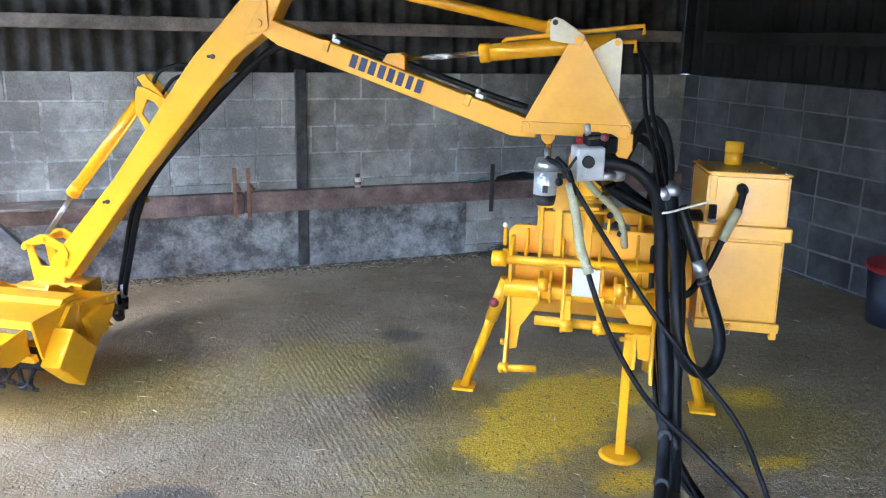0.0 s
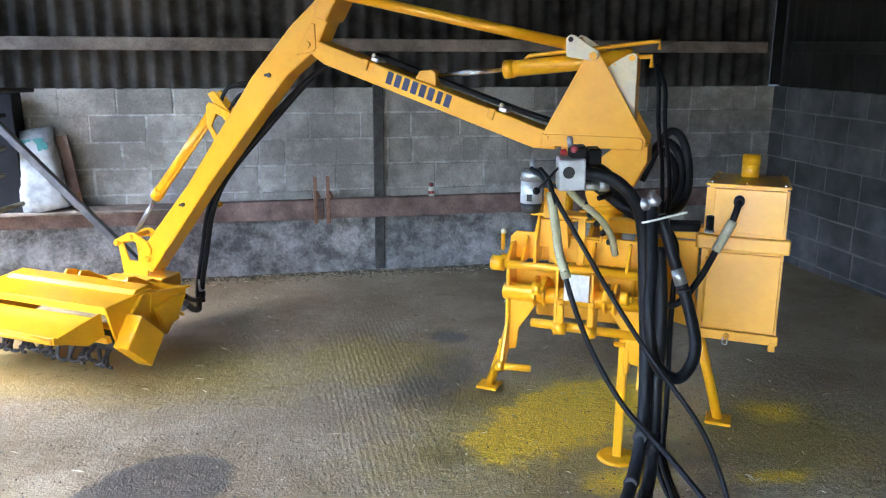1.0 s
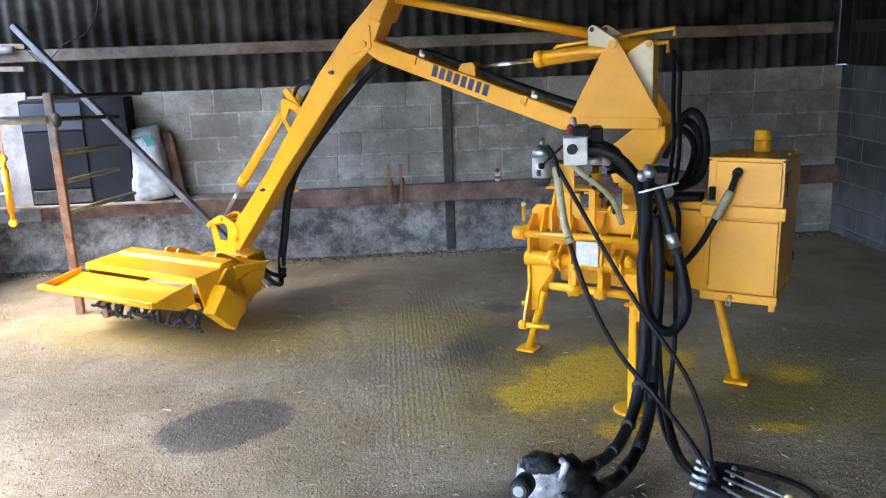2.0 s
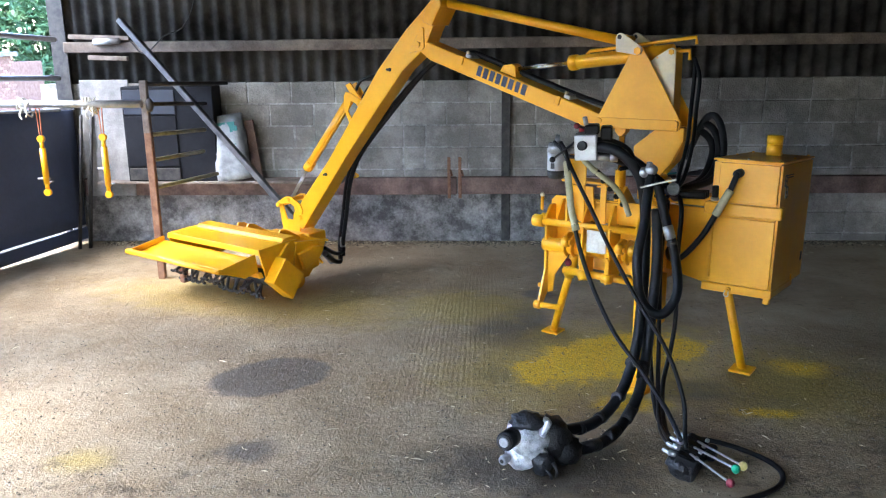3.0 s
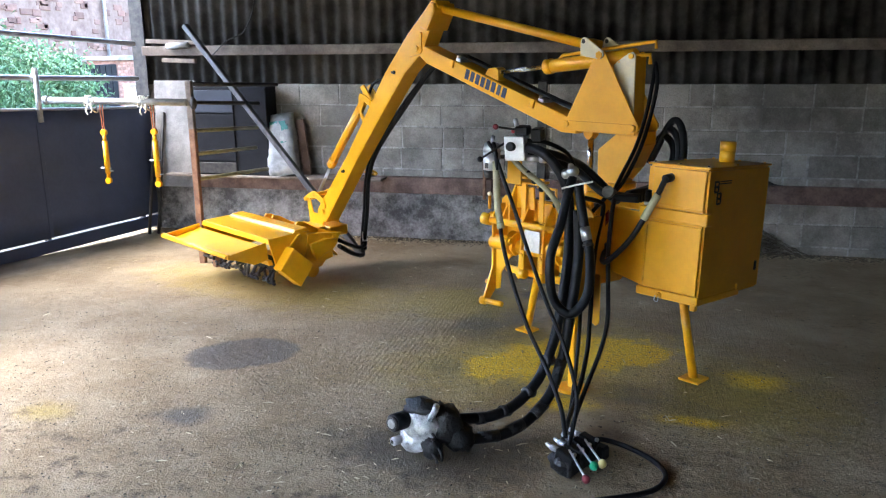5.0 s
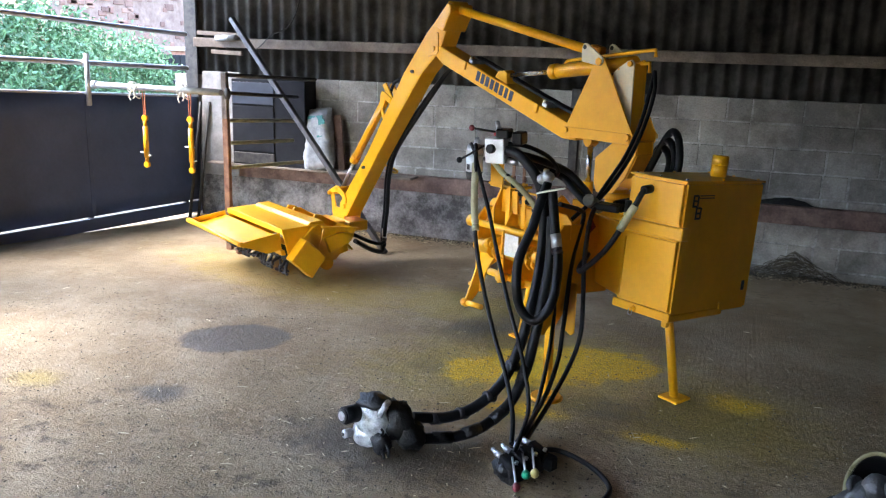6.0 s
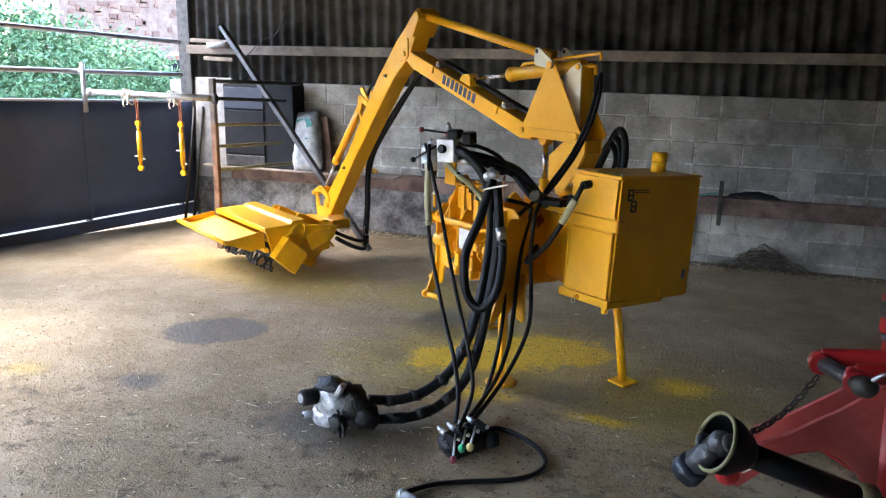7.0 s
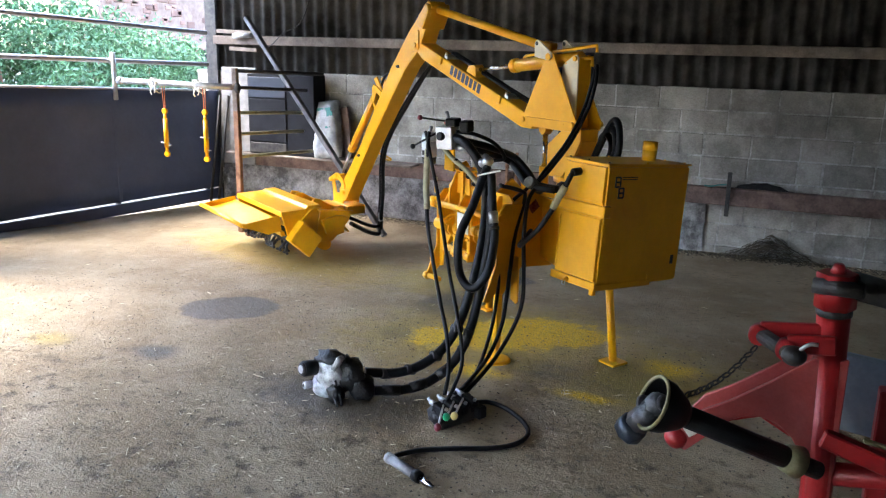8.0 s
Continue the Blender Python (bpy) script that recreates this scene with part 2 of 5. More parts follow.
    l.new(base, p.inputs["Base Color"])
    rg = math_node("MULTIPLY_ADD", wob2, 0.35, 0.55)
    l.new(math_node("SUBTRACT", rg, math_node("MULTIPLY", damp, 0.22)), p.inputs["Roughness"])
    p.inputs["Specular IOR Level"].default_value = 0.35
    wave = n.new("ShaderNodeTexWave")
    wave.wave_type, wave.bands_direction = "BANDS", "X"
    wave.inputs["Scale"].default_value = 10.0
    wave.inputs["Distortion"].default_value = 1.2
    wave.inputs["Detail"].default_value = 2
    l.new(pos, wave.inputs["Vector"])
    ribs = math_node("MULTIPLY", wave.outputs["Fac"], both([blob(1.05, 4.0, 0.32, 1.5, 0.3, 0.4, -0.12), math_node("MULTIPLY", blob(3.1, 4.2, 0.9, 1.6, 0.4, 0.5), 0.45)]))
    grit = math_node("ADD", math_node("MULTIPLY", noise_tex(85, 4), 0.45), math_node("MULTIPLY", noise_tex(16, 5), 0.6))
    bp = n.new("ShaderNodeBump")
    bp.inputs["Strength"].default_value = 0.9
    bp.inputs["Distance"].default_value = 0.028
    l.new(math_node("ADD", grit, math_node("MULTIPLY", ribs, 0.06)), bp.inputs["Height"])
    l.new(bp.outputs["Normal"], p.inputs["Normal"])
    return m


FLOOR = floor_material()


# ---- mesh helpers ----
def join_into(bm, tmp, m=None):
    if m is not None:
        tmp.transform(m)
    me = bpy.data.meshes.new("tmp")
    tmp.to_mesh(me)
    tmp.free()
    bm.from_mesh(me)
    bpy.data.meshes.remove(me)
    return bm


def box(c, s, bev=0.004, m=None, bm=None, seg=1):
    bm = bm or bmesh.new()
    t = bmesh.new()
    bmesh.ops.create_cube(t, size=1)
    bmesh.ops.scale(t, vec=s, verts=t.verts)
    if bev:
        bmesh.ops.bevel(t, geom=t.edges, offset=min(bev, 0.3 * min(s)), segments=seg, affect="EDGES")
    return join_into(bm, t, Matrix.Translation(c) @ (m or Matrix()))


def plate(pts, v0, v1, bev=0.003, bm=None):
    """A plate with the outline pts in (u, z), reaching from v0 to v1."""
    bm = bm or bmesh.new()
    t = bmesh.new()
    f = t.faces.new([t.verts.new((u, v0, z)) for u, z in pts])
    ex = bmesh.ops.extrude_face_region(t, geom=[f])
    bmesh.ops.translate(t, vec=(0, v1 - v0, 0), verts=[e for e in ex["geom"] if isinstance(e, bmesh.types.BMVert)])
    bmesh.ops.recalc_face_normals(t, faces=t.faces)
    if bev:
        bmesh.ops.bevel(t, geom=t.edges, offset=bev, segments=1, affect="EDGES")
    return join_into(bm, t)


def prism(pts, axis, lo, hi, bev=0.003, bm=None):
    """A solid with a flat outline: axis "u" takes (v, z), axis "z" takes (u, v)."""
    bm = bm or bmesh.new()
    t = bmesh.new()
    if axis == "u":
        f = t.faces.new([t.verts.new((lo, a, b)) for a, b in pts])
        d = (hi - lo, 0, 0)
    else:
        f = t.faces.new([t.verts.new((a, b, lo)) for a, b in pts])
        d = (0, 0, hi - lo)
    ex = bmesh.ops.extrude_face_region(t, geom=[f])
    bmesh.ops.translate(t, vec=d, verts=[e for e in ex["geom"] if isinstance(e, bmesh.types.BMVert)])
    bmesh.ops.recalc_face_normals(t, faces=t.faces)
    if bev:
        bmesh.ops.bevel(t, geom=t.edges, offset=bev, segments=1, affect="EDGES")
    return join_into(bm, t)


def rod(a, b, r, r2=None, seg=16, bev=0.003, bm=None):
    bm = bm or bmesh.new()
    a, b = Vector(a), Vector(b)
    t = bmesh.new()
    bmesh.ops.create_cone(t, cap_ends=True, segments=seg, radius1=r, radius2=r if r2 is None else r2, depth=(b - a).length)
    if bev:
        caps = [e for e in t.edges if all(abs(abs(v.co.z) - (b - a).length / 2) < 1e-6 for v in e.verts)]
        bmesh.ops.bevel(t, geom=caps, offset=min(bev, r * 0.3), segments=2, affect="EDGES")
    for f in t.faces:
        f.smooth = len(f.verts) == 4
    q = (b - a).to_track_quat("Z", "Y").to_matrix().to_4x4()
    return join_into(bm, t, Matrix.Translation((a + b) / 2) @ q)


def spline(pts, sub=8):
    pts = [Vector(p) for p in pts]
    ext = [pts[0] * 2 - pts[1]] + pts + [pts[-1] * 2 - pts[-2]]
    out = []
    for i in range(1, len(ext) - 2):
        p0, p1, p2, p3 = ext[i - 1:i + 3]
        for k in range(sub):
            s = k / sub
            out.append(0.5 * (2 * p1 + (p2 - p0) * s + (2 * p0 - 5 * p1 + 4 * p2 - p3) * s * s + (3 * p1 - p0 - 3 * p2 + p3) * s ** 3))
    out.append(pts[-1])
    return out


def tube(pts, r, seg=10, sub=8, bm=None, curve=True):
    """A round hose or pipe through the points."""
    bm = bm or bmesh.new()
    path = spline(pts, sub) if curve else [Vector(p) for p in pts]
    side = None
    rings = []
    for i, p in enumerate(path):
        d = (path[min(i + 1, len(path) - 1)] - path[max(i - 1, 0)]).normalized()
        if side is None:
            side = d.orthogonal().normalized()
        side = (side - d * side.dot(d)).normalized()
        up = d.cross(side)
        rr = r(i / (len(path) - 1)) if callable(r) else r
        rings.append([bm.verts.new(p + (side * math.cos(a) + up * math.sin(a)) * rr) for a in (2 * math.pi * k / seg for k in range(seg))])
    for a, b in zip(rings, rings[1:]):
        for k in range(seg):
            bm.faces.new((a[k], a[(k + 1) % seg], b[(k + 1) % seg], b[k])).smooth = True
    bm.faces.new(rings[0][::-1]), bm.faces.new(rings[-1])
    return bm


def ball(c, r, bm=None, squash=(1, 1, 1), seg=14):
    bm = bm or bmesh.new()
    t = bmesh.new()
    bmesh.ops.create_uvsphere(t, u_segments=seg, v_segments=seg // 2 + 1, radius=r)
    bmesh.ops.scale(t, vec=squash, verts=t.verts)
    for f in t.faces:
        f.smooth = True
    return join_into(bm, t, Matrix.Translation(c))


def part(name, bm, material, parent=None, label=""):
    me = bpy.data.meshes.new(name)
    bmesh.ops.recalc_face_normals(bm, faces=bm.faces)
    bm.to_mesh(me)
    bm.free()
    me.materials.append(material)
    ob = new(name, me)
    if parent is not None:
        ob.parent = parent
    if label:
        ob["label"] = label
    return ob


def thing(name, m, label, category, group="", kind=""):
    ob = new(name)
    ob.empty_display_size = 0.1
    ob.matrix_world = m
    return tagged(ob, label, category, group, kind)


def structure(name, bm, material, label, category=""):
    return tagged(part(name, bm, material), label, category or name.split("_")[0], "", "structure")


def bolt(p, axis, r=0.012, h=0.012, bm=None):
    p, axis = Vector(p), Vector(axis).normalized()
    return rod(p - axis * 0.004, p + axis * h, r, seg=6, bev=0, bm=bm)


# ---- the shed ----
WALL_Y, WALL_X, LEFT_X, FRONT_Y = 6.85, 5.30, -3.1, -4.5
TOP, COURSE, BLOCK_L = 1.57, 0.225, 0.45


def ground_z(x, y):
    s = min(1, max(0, (y - 3.4) / 3.4))
    return -0.085 * s * s * (3 - 2 * s)


def floor_sheet():
    bm = bmesh.new()
    xs = [-60, -30, -15, -9] + [-6 + 0.3 * i for i in range(44)] + [9, 15, 30, 60]
    ys = [-60, -30, -15] + [-9 + 0.3 * i for i in range(56)] + [9, 15, 30, 60]
    rows = [[bm.verts.new((x, y, ground_z(x, y))) for x in xs] for y in ys]
    for a, b in zip(rows, rows[1:]):
        for i in range(len(xs) - 1):
            bm.faces.new((a[i], a[i + 1], b[i + 1], b[i])).smooth = True
    return structure("floor", bm, FLOOR, "stained tamped concrete floor with yellow overspray and damp patches")


floor = floor_sheet()

# back and side walls: mortar core, set back behind the block faces
core = box((1.1, WALL_Y + 0.1045, 0.72), (8.9, 0.2, 1.68), 0)
wall_north = structure("wall_north", core, MORTAR, "grey concrete block wall with pale mortar joints")
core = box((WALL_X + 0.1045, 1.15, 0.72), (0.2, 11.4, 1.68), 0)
wall_east = structure("wall_east", core, SHADE_MORTAR, "concrete block side wall with its shade put into a dark colour")
# Unseen front: the bay steers daylight in, the dark mortar limits bounce.
core = box((1.15, FRONT_Y - 0.1, 3.65), (8.7, 0.2, 2.00), 0)
for x, w in ((-3.0, 0.4), (2.7, 5.4)):
    box((x, FRONT_Y - 0.1, 1.32), (w, 0.2, 2.66), 0, None, core)
structure("wall_south", core, SHADE_MORTAR, "unseen shed front with one open bay placed for the light")


def corrugated(length, z0, z1, pitch=0.146, amp=0.026, thick=0.007):
    """An upright sheet along u, with round corrugations and real thickness."""
    bm = bmesh.new()
    count = int(length / pitch * 8)
    front, back = [], []
    for i in range(count + 1):
        u = length * i / count
        w = amp * math.sin(2 * math.pi * u / pitch)
        front.append([bm.verts.new((u, w, z)) for z in (z0, z1)])
        back.append([bm.verts.new((u, w + thick, z)) for z in (z0, z1)])
    for i in range(count):
        bm.faces.new((front[i][0], front[i + 1][0], front[i + 1][1], front[i][1])).smooth = True
        bm.faces.new((back[i][0], back[i][1], back[i + 1][1], back[i + 1][0])).smooth = True
        bm.faces.new((front[i][0], back[i][0], back[i + 1][0], front[i + 1][0]))
    return bm


clad = structure("cladding_north", corrugated(5.245 + 3.02, 1.55, 4.65), SHEET, "grey corrugated fibre cement cladding above the block wall", "cladding")
clad.matrix_world = pose(-3.02, WALL_Y + 0.035, 0)
clad = structure("cladding_east", corrugated(11.38, 1.55, 4.65), SHADE_SHEET, "corrugated side wall cladding, near black with shade in its colour", "cladding")
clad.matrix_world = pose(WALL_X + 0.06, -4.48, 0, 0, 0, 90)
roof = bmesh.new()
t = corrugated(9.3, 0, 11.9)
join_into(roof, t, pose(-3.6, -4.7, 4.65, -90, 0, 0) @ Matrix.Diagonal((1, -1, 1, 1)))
# Unseen piers and lintel, sized to limit daylight through the gateway.
piers = box((LEFT_X - 0.02, -3.85, 2.25), (0.2, 1.1, 4.7), 0)
box((LEFT_X - 0.02, 2.70, 2.25), (0.2, 0.8, 4.7), 0, None, piers)
box((LEFT_X - 0.42, 3.04, 2.25), (0.6, 0.12, 4.7), 0, None, piers)
structure("wall_west", piers, SHADE_MORTAR, "unseen block piers added beside the gateway to limit daylight")
lintel = box((LEFT_X - 0.02, -0.45, 3.77), (0.2, 5.7, 1.76), 0)
box((LEFT_X - 0.02, 4.98, 3.77), (0.2, 3.56, 1.76), 0, None, lintel)
structure("lintel_west", lintel, SHEET, "unseen corrugated cladding added over the gateway to limit daylight", "lintel")
structure("ceiling", roof, SHADE_SHEET, "unseen corrugated shed roof in the near-black shade colour")

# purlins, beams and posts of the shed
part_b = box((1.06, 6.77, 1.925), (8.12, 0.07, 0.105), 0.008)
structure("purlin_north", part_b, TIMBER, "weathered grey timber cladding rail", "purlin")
structure("purlin_east", box((5.25, 1.05, 1.925), (0.07, 11.0, 0.105), 0.008), SHADE_SHEET, "timber cladding rail, near black with shade in its colour", "purlin")
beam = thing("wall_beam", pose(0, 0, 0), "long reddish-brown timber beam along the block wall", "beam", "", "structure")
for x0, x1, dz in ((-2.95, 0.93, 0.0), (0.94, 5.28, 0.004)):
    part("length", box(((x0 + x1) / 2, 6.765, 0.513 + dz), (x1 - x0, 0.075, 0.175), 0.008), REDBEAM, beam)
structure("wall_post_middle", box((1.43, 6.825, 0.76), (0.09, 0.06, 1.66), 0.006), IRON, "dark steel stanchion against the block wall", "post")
structure("corner_flashing", box((5.385, 6.915, 3.112), (0.246, 0.06, 3.08), 0.002), SHADE_SHEET, "filler strip in the near-black shade colour beside a narrow open slit", "flashing")
pst = bmesh.new()
box((-3.07, 6.80, 2.25), (0.16, 0.012, 4.7), 0.002, bm=pst)
box((-3.07, 6.94, 2.25), (0.16, 0.012, 4.7), 0.002, bm=pst)
box((-3.07, 6.87, 2.25), (0.01, 0.13, 4.7), 0.002, bm=pst)
structure("corner_post_west", pst, IRON, "dark steel stanchion at the gateway", "post")

# ---- the hedge cutter ----
MX, MY, MTURN = 2.0, 3.2, -33.0
cutter = thing("hedge_cutter", pose(MX, MY, 0, 0, 0, MTURN), "yellow-painted tractor hedge cutter standing on prop legs", "hedge cutter")


def in_cutter(x, y, z):
    """From the place to the machine's own axes."""
    return Matrix.Rotation(radians(-MTURN), 3, "Z") @ Vector((x - MX, y - MY, z))


# boom, dipper and their links
boom = part("main_boom", plate([(-1.80, 1.945), (-1.76, 1.955), (-0.30, 1.467), (-0.30, 1.385), (-0.42, 1.388), (-1.70, 1.815), (-1.78, 1.87)], 0.455, 0.605, 0.006), YELLOW, cutter)
for u in (-1.42, -0.66):
    part("boom_clip", box((u, 0.448, 1.93 - 0.333 * (u + 1.76)), (0.035, 0.02, 0.06), 0.003, pose(0, 0, 0, 0, 18.4, 0)), YELLOW, boom)
for k in range(8):
    u = -1.272 + k * 0.0505
    z = 1.905 - 0.333 * (u + 1.76)
    part("decal_bar", box((u, 0.4535, z), (0.036 if k != 6 else 0.03, 0.003, 0.07), 0, pose(0, 0, 0, 0, 18.4, 0)), INK, boom, "dark blue decal block")
TRI = [(-0.375, 1.408), (-0.362, 1.475), (-0.155, 1.868), (-0.14, 1.897), (-0.11, 1.91), (-0.08, 1.897), (-0.065, 1.868), (0.155, 1.50), (0.178, 1.465), (0.172, 1.42), (0.15, 1.405)]
for v in (0.425, 0.637):
    cheek = part("head_plate", plate(TRI, v, v + 0.012, 0.003), YELLOW, cutter)
    s = -1 if v < 0.5 else 1
    y0 = v if s < 0 else v + 0.012
    part("edge_strip", box((-0.105, y0 + s * 0.004, 1.44), (0.53, 0.008, 0.062), 0.003), YELLOW, cheek)
    for u, z, r, hh in ((-0.109, 1.875, 0.024, 0.022), (0.145, 1.45, 0.022, 0.026), (-0.345, 1.45, 0.018, 0.02), (0.06, 1.447, 0.008, 0.011), (-0.27, 1.447, 0.008, 0.011)):
        part("pin", bolt((u, y0, z), (0, s, 0), r, hh), YELLOW, cheek)
    lug = plate([(-0.250, 1.872), (-0.252, 1.955), (-0.243, 1.975), (-0.228, 1.983), (-0.208, 1.978), (-0.085, 1.90), (-0.08, 1.875), (-0.095, 1.855), (-0.12, 1.853)], y0 + s * 0.003, y0 + s * 0.015, 0.002)
    lug_ob = part("link_lug", lug, WORN_SHEEN, cutter, "worn pale steel lug")
    part("eye", rod((-0.228, y0 + s * 0.002, 1.958), (-0.228, y0 + s * 0.0165, 1.958), 0.014, seg=14, bev=0), IRON, lug_ob)
part("head_web", prism([(0.437, 1.41), (0.637, 1.41), (0.637, 1.418), (0.437, 1.418)], "u", -0.30, 0.15, 0.002), YELLOW, cutter)
for v in (0.478, 0.585):
    # Near plate is yellow; its pale colour stands in for reflected sky.
    mast = part("mast_plate", plate([(-0.05, 1.815), (-0.02, 1.84), (0.055, 1.885), (0.085, 1.893), (0.103, 1.875), (0.106, 1.42), (0.0, 1.42)], v, v + 0.011, 0.002), WORN_SHEEN if v < 0.5 else YELLOW, cutter, "yellow mast plate, the near one paled by a painted reflection")
    part("bolt", bolt((0.078, v, 1.868), (0, -1, 0), 0.017, 0.014), YELLOW, mast)
    part("bolt", bolt((-0.01, v, 1.835), (0, -1, 0), 0.006, 0.003), YELLOW, mast)
part("mast_back", box((0.098, 0.537, 1.65), (0.012, 0.1, 0.44), 0.002), YELLOW, cutter)
gus = plate([(-0.125, 1.30), (0.03, 1.425), (0.188, 1.425), (0.188, 1.345), (0.115, 1.20), (0.02, 1.09), (-0.10, 1.09), (-0.125, 1.15)], 0.455, 0.468, 0.003)
plate([(-0.125, 1.30), (0.03, 1.425), (0.188, 1.425), (0.188, 1.345), (0.115, 1.20), (0.02, 1.09), (-0.10, 1.09), (-0.125, 1.15)], 0.60, 0.613, 0.003, gus)
prism([(0.468, 1.27), (0.60, 1.27), (0.60, 1.28), (0.468, 1.28)], "u", -0.10, 0.13, 0.002, gus)
box((0.181, 0.534, 1.385), (0.012, 0.13, 0.075), 0.002, None, gus)
box((0.15, 0.534, 1.275), (0.012, 0.13, 0.165), 0.002, pose(0, 0, 0, 0, 26, 0), gus)
part("slew_gusset", gus, YELLOW, cutter)
col = rod((0.0, 0.535, 0.55), (0.0, 0.535, 1.12), 0.07, seg=24)
rod((0.0, 0.535, 1.06), (0.0, 0.535, 1.10), 0.095, seg=24, bm=col)
part("slew_column", col, YELLOW, cutter)
ram = part("slew_ram", rod((-0.24, 0.535, 0.80), (-0.24, 0.535, 1.13), 0.035), YELLOW, cutter)
part("ram_rod", rod((-0.24, 0.535, 1.10), (-0.24, 0.535, 1.36), 0.019), CHROME, ram)
part("ram_eye", plate([(-0.28, 1.41), (-0.275, 1.375), (-0.25, 1.35), (-0.23, 1.35), (-0.205, 1.375), (-0.20, 1.41)], 0.50, 0.57), YELLOW, ram)

# lift cylinder
cyl = part("lift_cylinder", rod((-0.60, 0.53, 1.800), (0.07, 0.535, 1.872), 0.044, seg=20), YELLOW, cutter)
cb = rod((-0.615, 0.53, 1.7985), (-0.56, 0.53, 1.8045), 0.050, seg=20)
part("gland", cb, YELLOW, cyl)
part("piston_rod", rod((-1.02, 0.527, 1.757), (-0.60, 0.53, 1.80), 0.0145), CHROME, cyl)
part("oil_pipe", tube([(-0.50, 0.53, 1.853), (-0.48, 0.53, 1.872), (-0.2, 0.53, 1.905), (0.10, 0.535, 1.94), (0.20, 0.54, 1.952), (0.203, 0.54, 1.91)], 0.011, curve=False), YELLOW, cyl)
part("oil_port", tube([(0.06, 0.535, 1.87), (0.165, 0.54, 1.875), (0.167, 0.54, 1.82)], 0.012, curve=False), YELLOW, cyl)
part("rod_bracket", plate([(-1.13, 1.742), (-1.10, 1.785), (-1.03, 1.793), (-1.005, 1.775), (-1.0, 1.70), (-1.13, 1.74)][:5], 0.485, 0.57, 0.004), YELLOW, cutter)
# upper link
link = part("upper_link", rod((-1.60, 0.53, 2.205), (-0.22, 0.53, 1.925), 0.030, seg=16), YELLOW, cutter)
part("link_end", box((-0.235, 0.53, 1.932), (0.09, 0.07, 0.075), 0.01, pose(0, 0, 0, 0, 11.5, 0)), YELLOW, link)
# dipper
DIP = [(-3.08, 0.40), (-2.56, 1.045), (-2.17, 1.495), (-1.95, 1.74), (-1.745, 1.895), (-1.675, 2.03), (-1.585, 2.17), (-1.575, 2.225), (-1.60, 2.262), (-1.64, 2.268), (-1.80, 2.125), (-1.91, 2.035), (-2.20, 1.73), (-2.735, 1.03), (-3.19, 0.52), (-3.20, 0.44)]
dip = part("dipper_arm", plate(DIP, 0.455, 0.605, 0.006), YELLOW, cutter)
part("head_box", plate([(-1.66, 2.05), (-1.575, 2.19), (-1.585, 2.24), (-1.62, 2.25), (-1.72, 2.16), (-1.74, 2.08)], 0.425, 0.64, 0.006), YELLOW, dip)
for v, s in ((0.443, -1), (0.607, 1)):
    ck = part("cheek_plate", plate([(-1.875, 1.865), (-1.86, 1.90), (-1.765, 2.045), (-1.745, 2.04), (-1.74, 1.905), (-1.76, 1.885)], v, v + 0.012, 0.002), YELLOW, dip)
    bb = bolt((-1.79, v + (0 if s < 0 else 0.012), 1.925), (0, s, 0), 0.02, 0.014)
    part("pin", bb, YELLOW, ck)
for u, z, r in ((-2.07, 1.745, 0.014), (-2.095, 1.745, 0.009), (-2.775, 0.90, 0.014), (-2.80, 0.895, 0.009)):
    part("bolt", bolt((u, 0.456, z), (0, -1, 0), r, r), IRON, dip)
# dipper ram and its bracket
brk = plate([(-2.56, 1.62), (-2.51, 1.64), (-2.36, 1.47), (-2.42, 1.43)], 0.49, 0.505, 0.003)
plate([(-2.565, 1.54), (-2.545, 1.57), (-2.49, 1.56), (-2.37, 1.50), (-2.40, 1.46), (-2.49, 1.50), (-2.53, 1.42), (-2.45, 1.30), (-2.49, 1.27), (-2.57, 1.43)], 0.475, 0.488, 0.003, brk)
plate([(-2.56, 1.62), (-2.51, 1.64), (-2.36, 1.47), (-2.42, 1.43)], 0.56, 0.575, 0.003, brk)
part("ram_bracket", brk, YELLOW, dip)
dr = part("dipper_ram", rod((-2.53, 0.52, 1.52), (-3.045, 0.52, 0.925), 0.036), YELLOW, cutter)
part("ram_rod", rod((-3.04, 0.52, 0.93), (-3.26, 0.52, 0.645), 0.015), STEEL, dr)
part("gland", rod((-3.00, 0.52, 0.977), (-3.055, 0.52, 0.915), 0.041), YELLOW, dr)
part("oil_pipe", tube([(-2.50, 0.49, 1.50), (-2.62, 0.478, 1.34), (-2.98, 0.478, 0.93)], 0.008, curve=False), YELLOW, dr)
# wrist linkage
for v in (0.44, 0.605):
    ln = plate([(-3.375, 0.575), (-3.37, 0.61), (-3.25, 0.672), (-3.20, 0.675), (-3.09, 0.62), (-3.06, 0.57), (-3.07, 0.53), (-3.10, 0.53), (-3.13, 0.58), (-3.21, 0.615), (-3.33, 0.60)], v, v + 0.014, 0.003)
    part("wrist_link", ln, YELLOW, cutter)
    hg = plate([(-3.36, 0.60), (-3.315, 0.60), (-3.27, 0.47), (-3.16, 0.47), (-3.13, 0.52), (-3.09, 0.50), (-3.13, 0.33), (-3.32, 0.33)], v + 0.016, v + 0.03, 0.003)
    part("wrist_hanger", hg, YELLOW, cutter)
part("wrist_base", box((-3.16, 0.53, 0.33), (0.36, 0.2, 0.09), 0.008), YELLOW, cutter)
pins = rod((-3.345, 0.42, 0.592), (-3.345, 0.65, 0.592), 0.02)
rod((-3.22, 0.42, 0.645), (-3.22, 0.65, 0.645), 0.018, bm=pins)
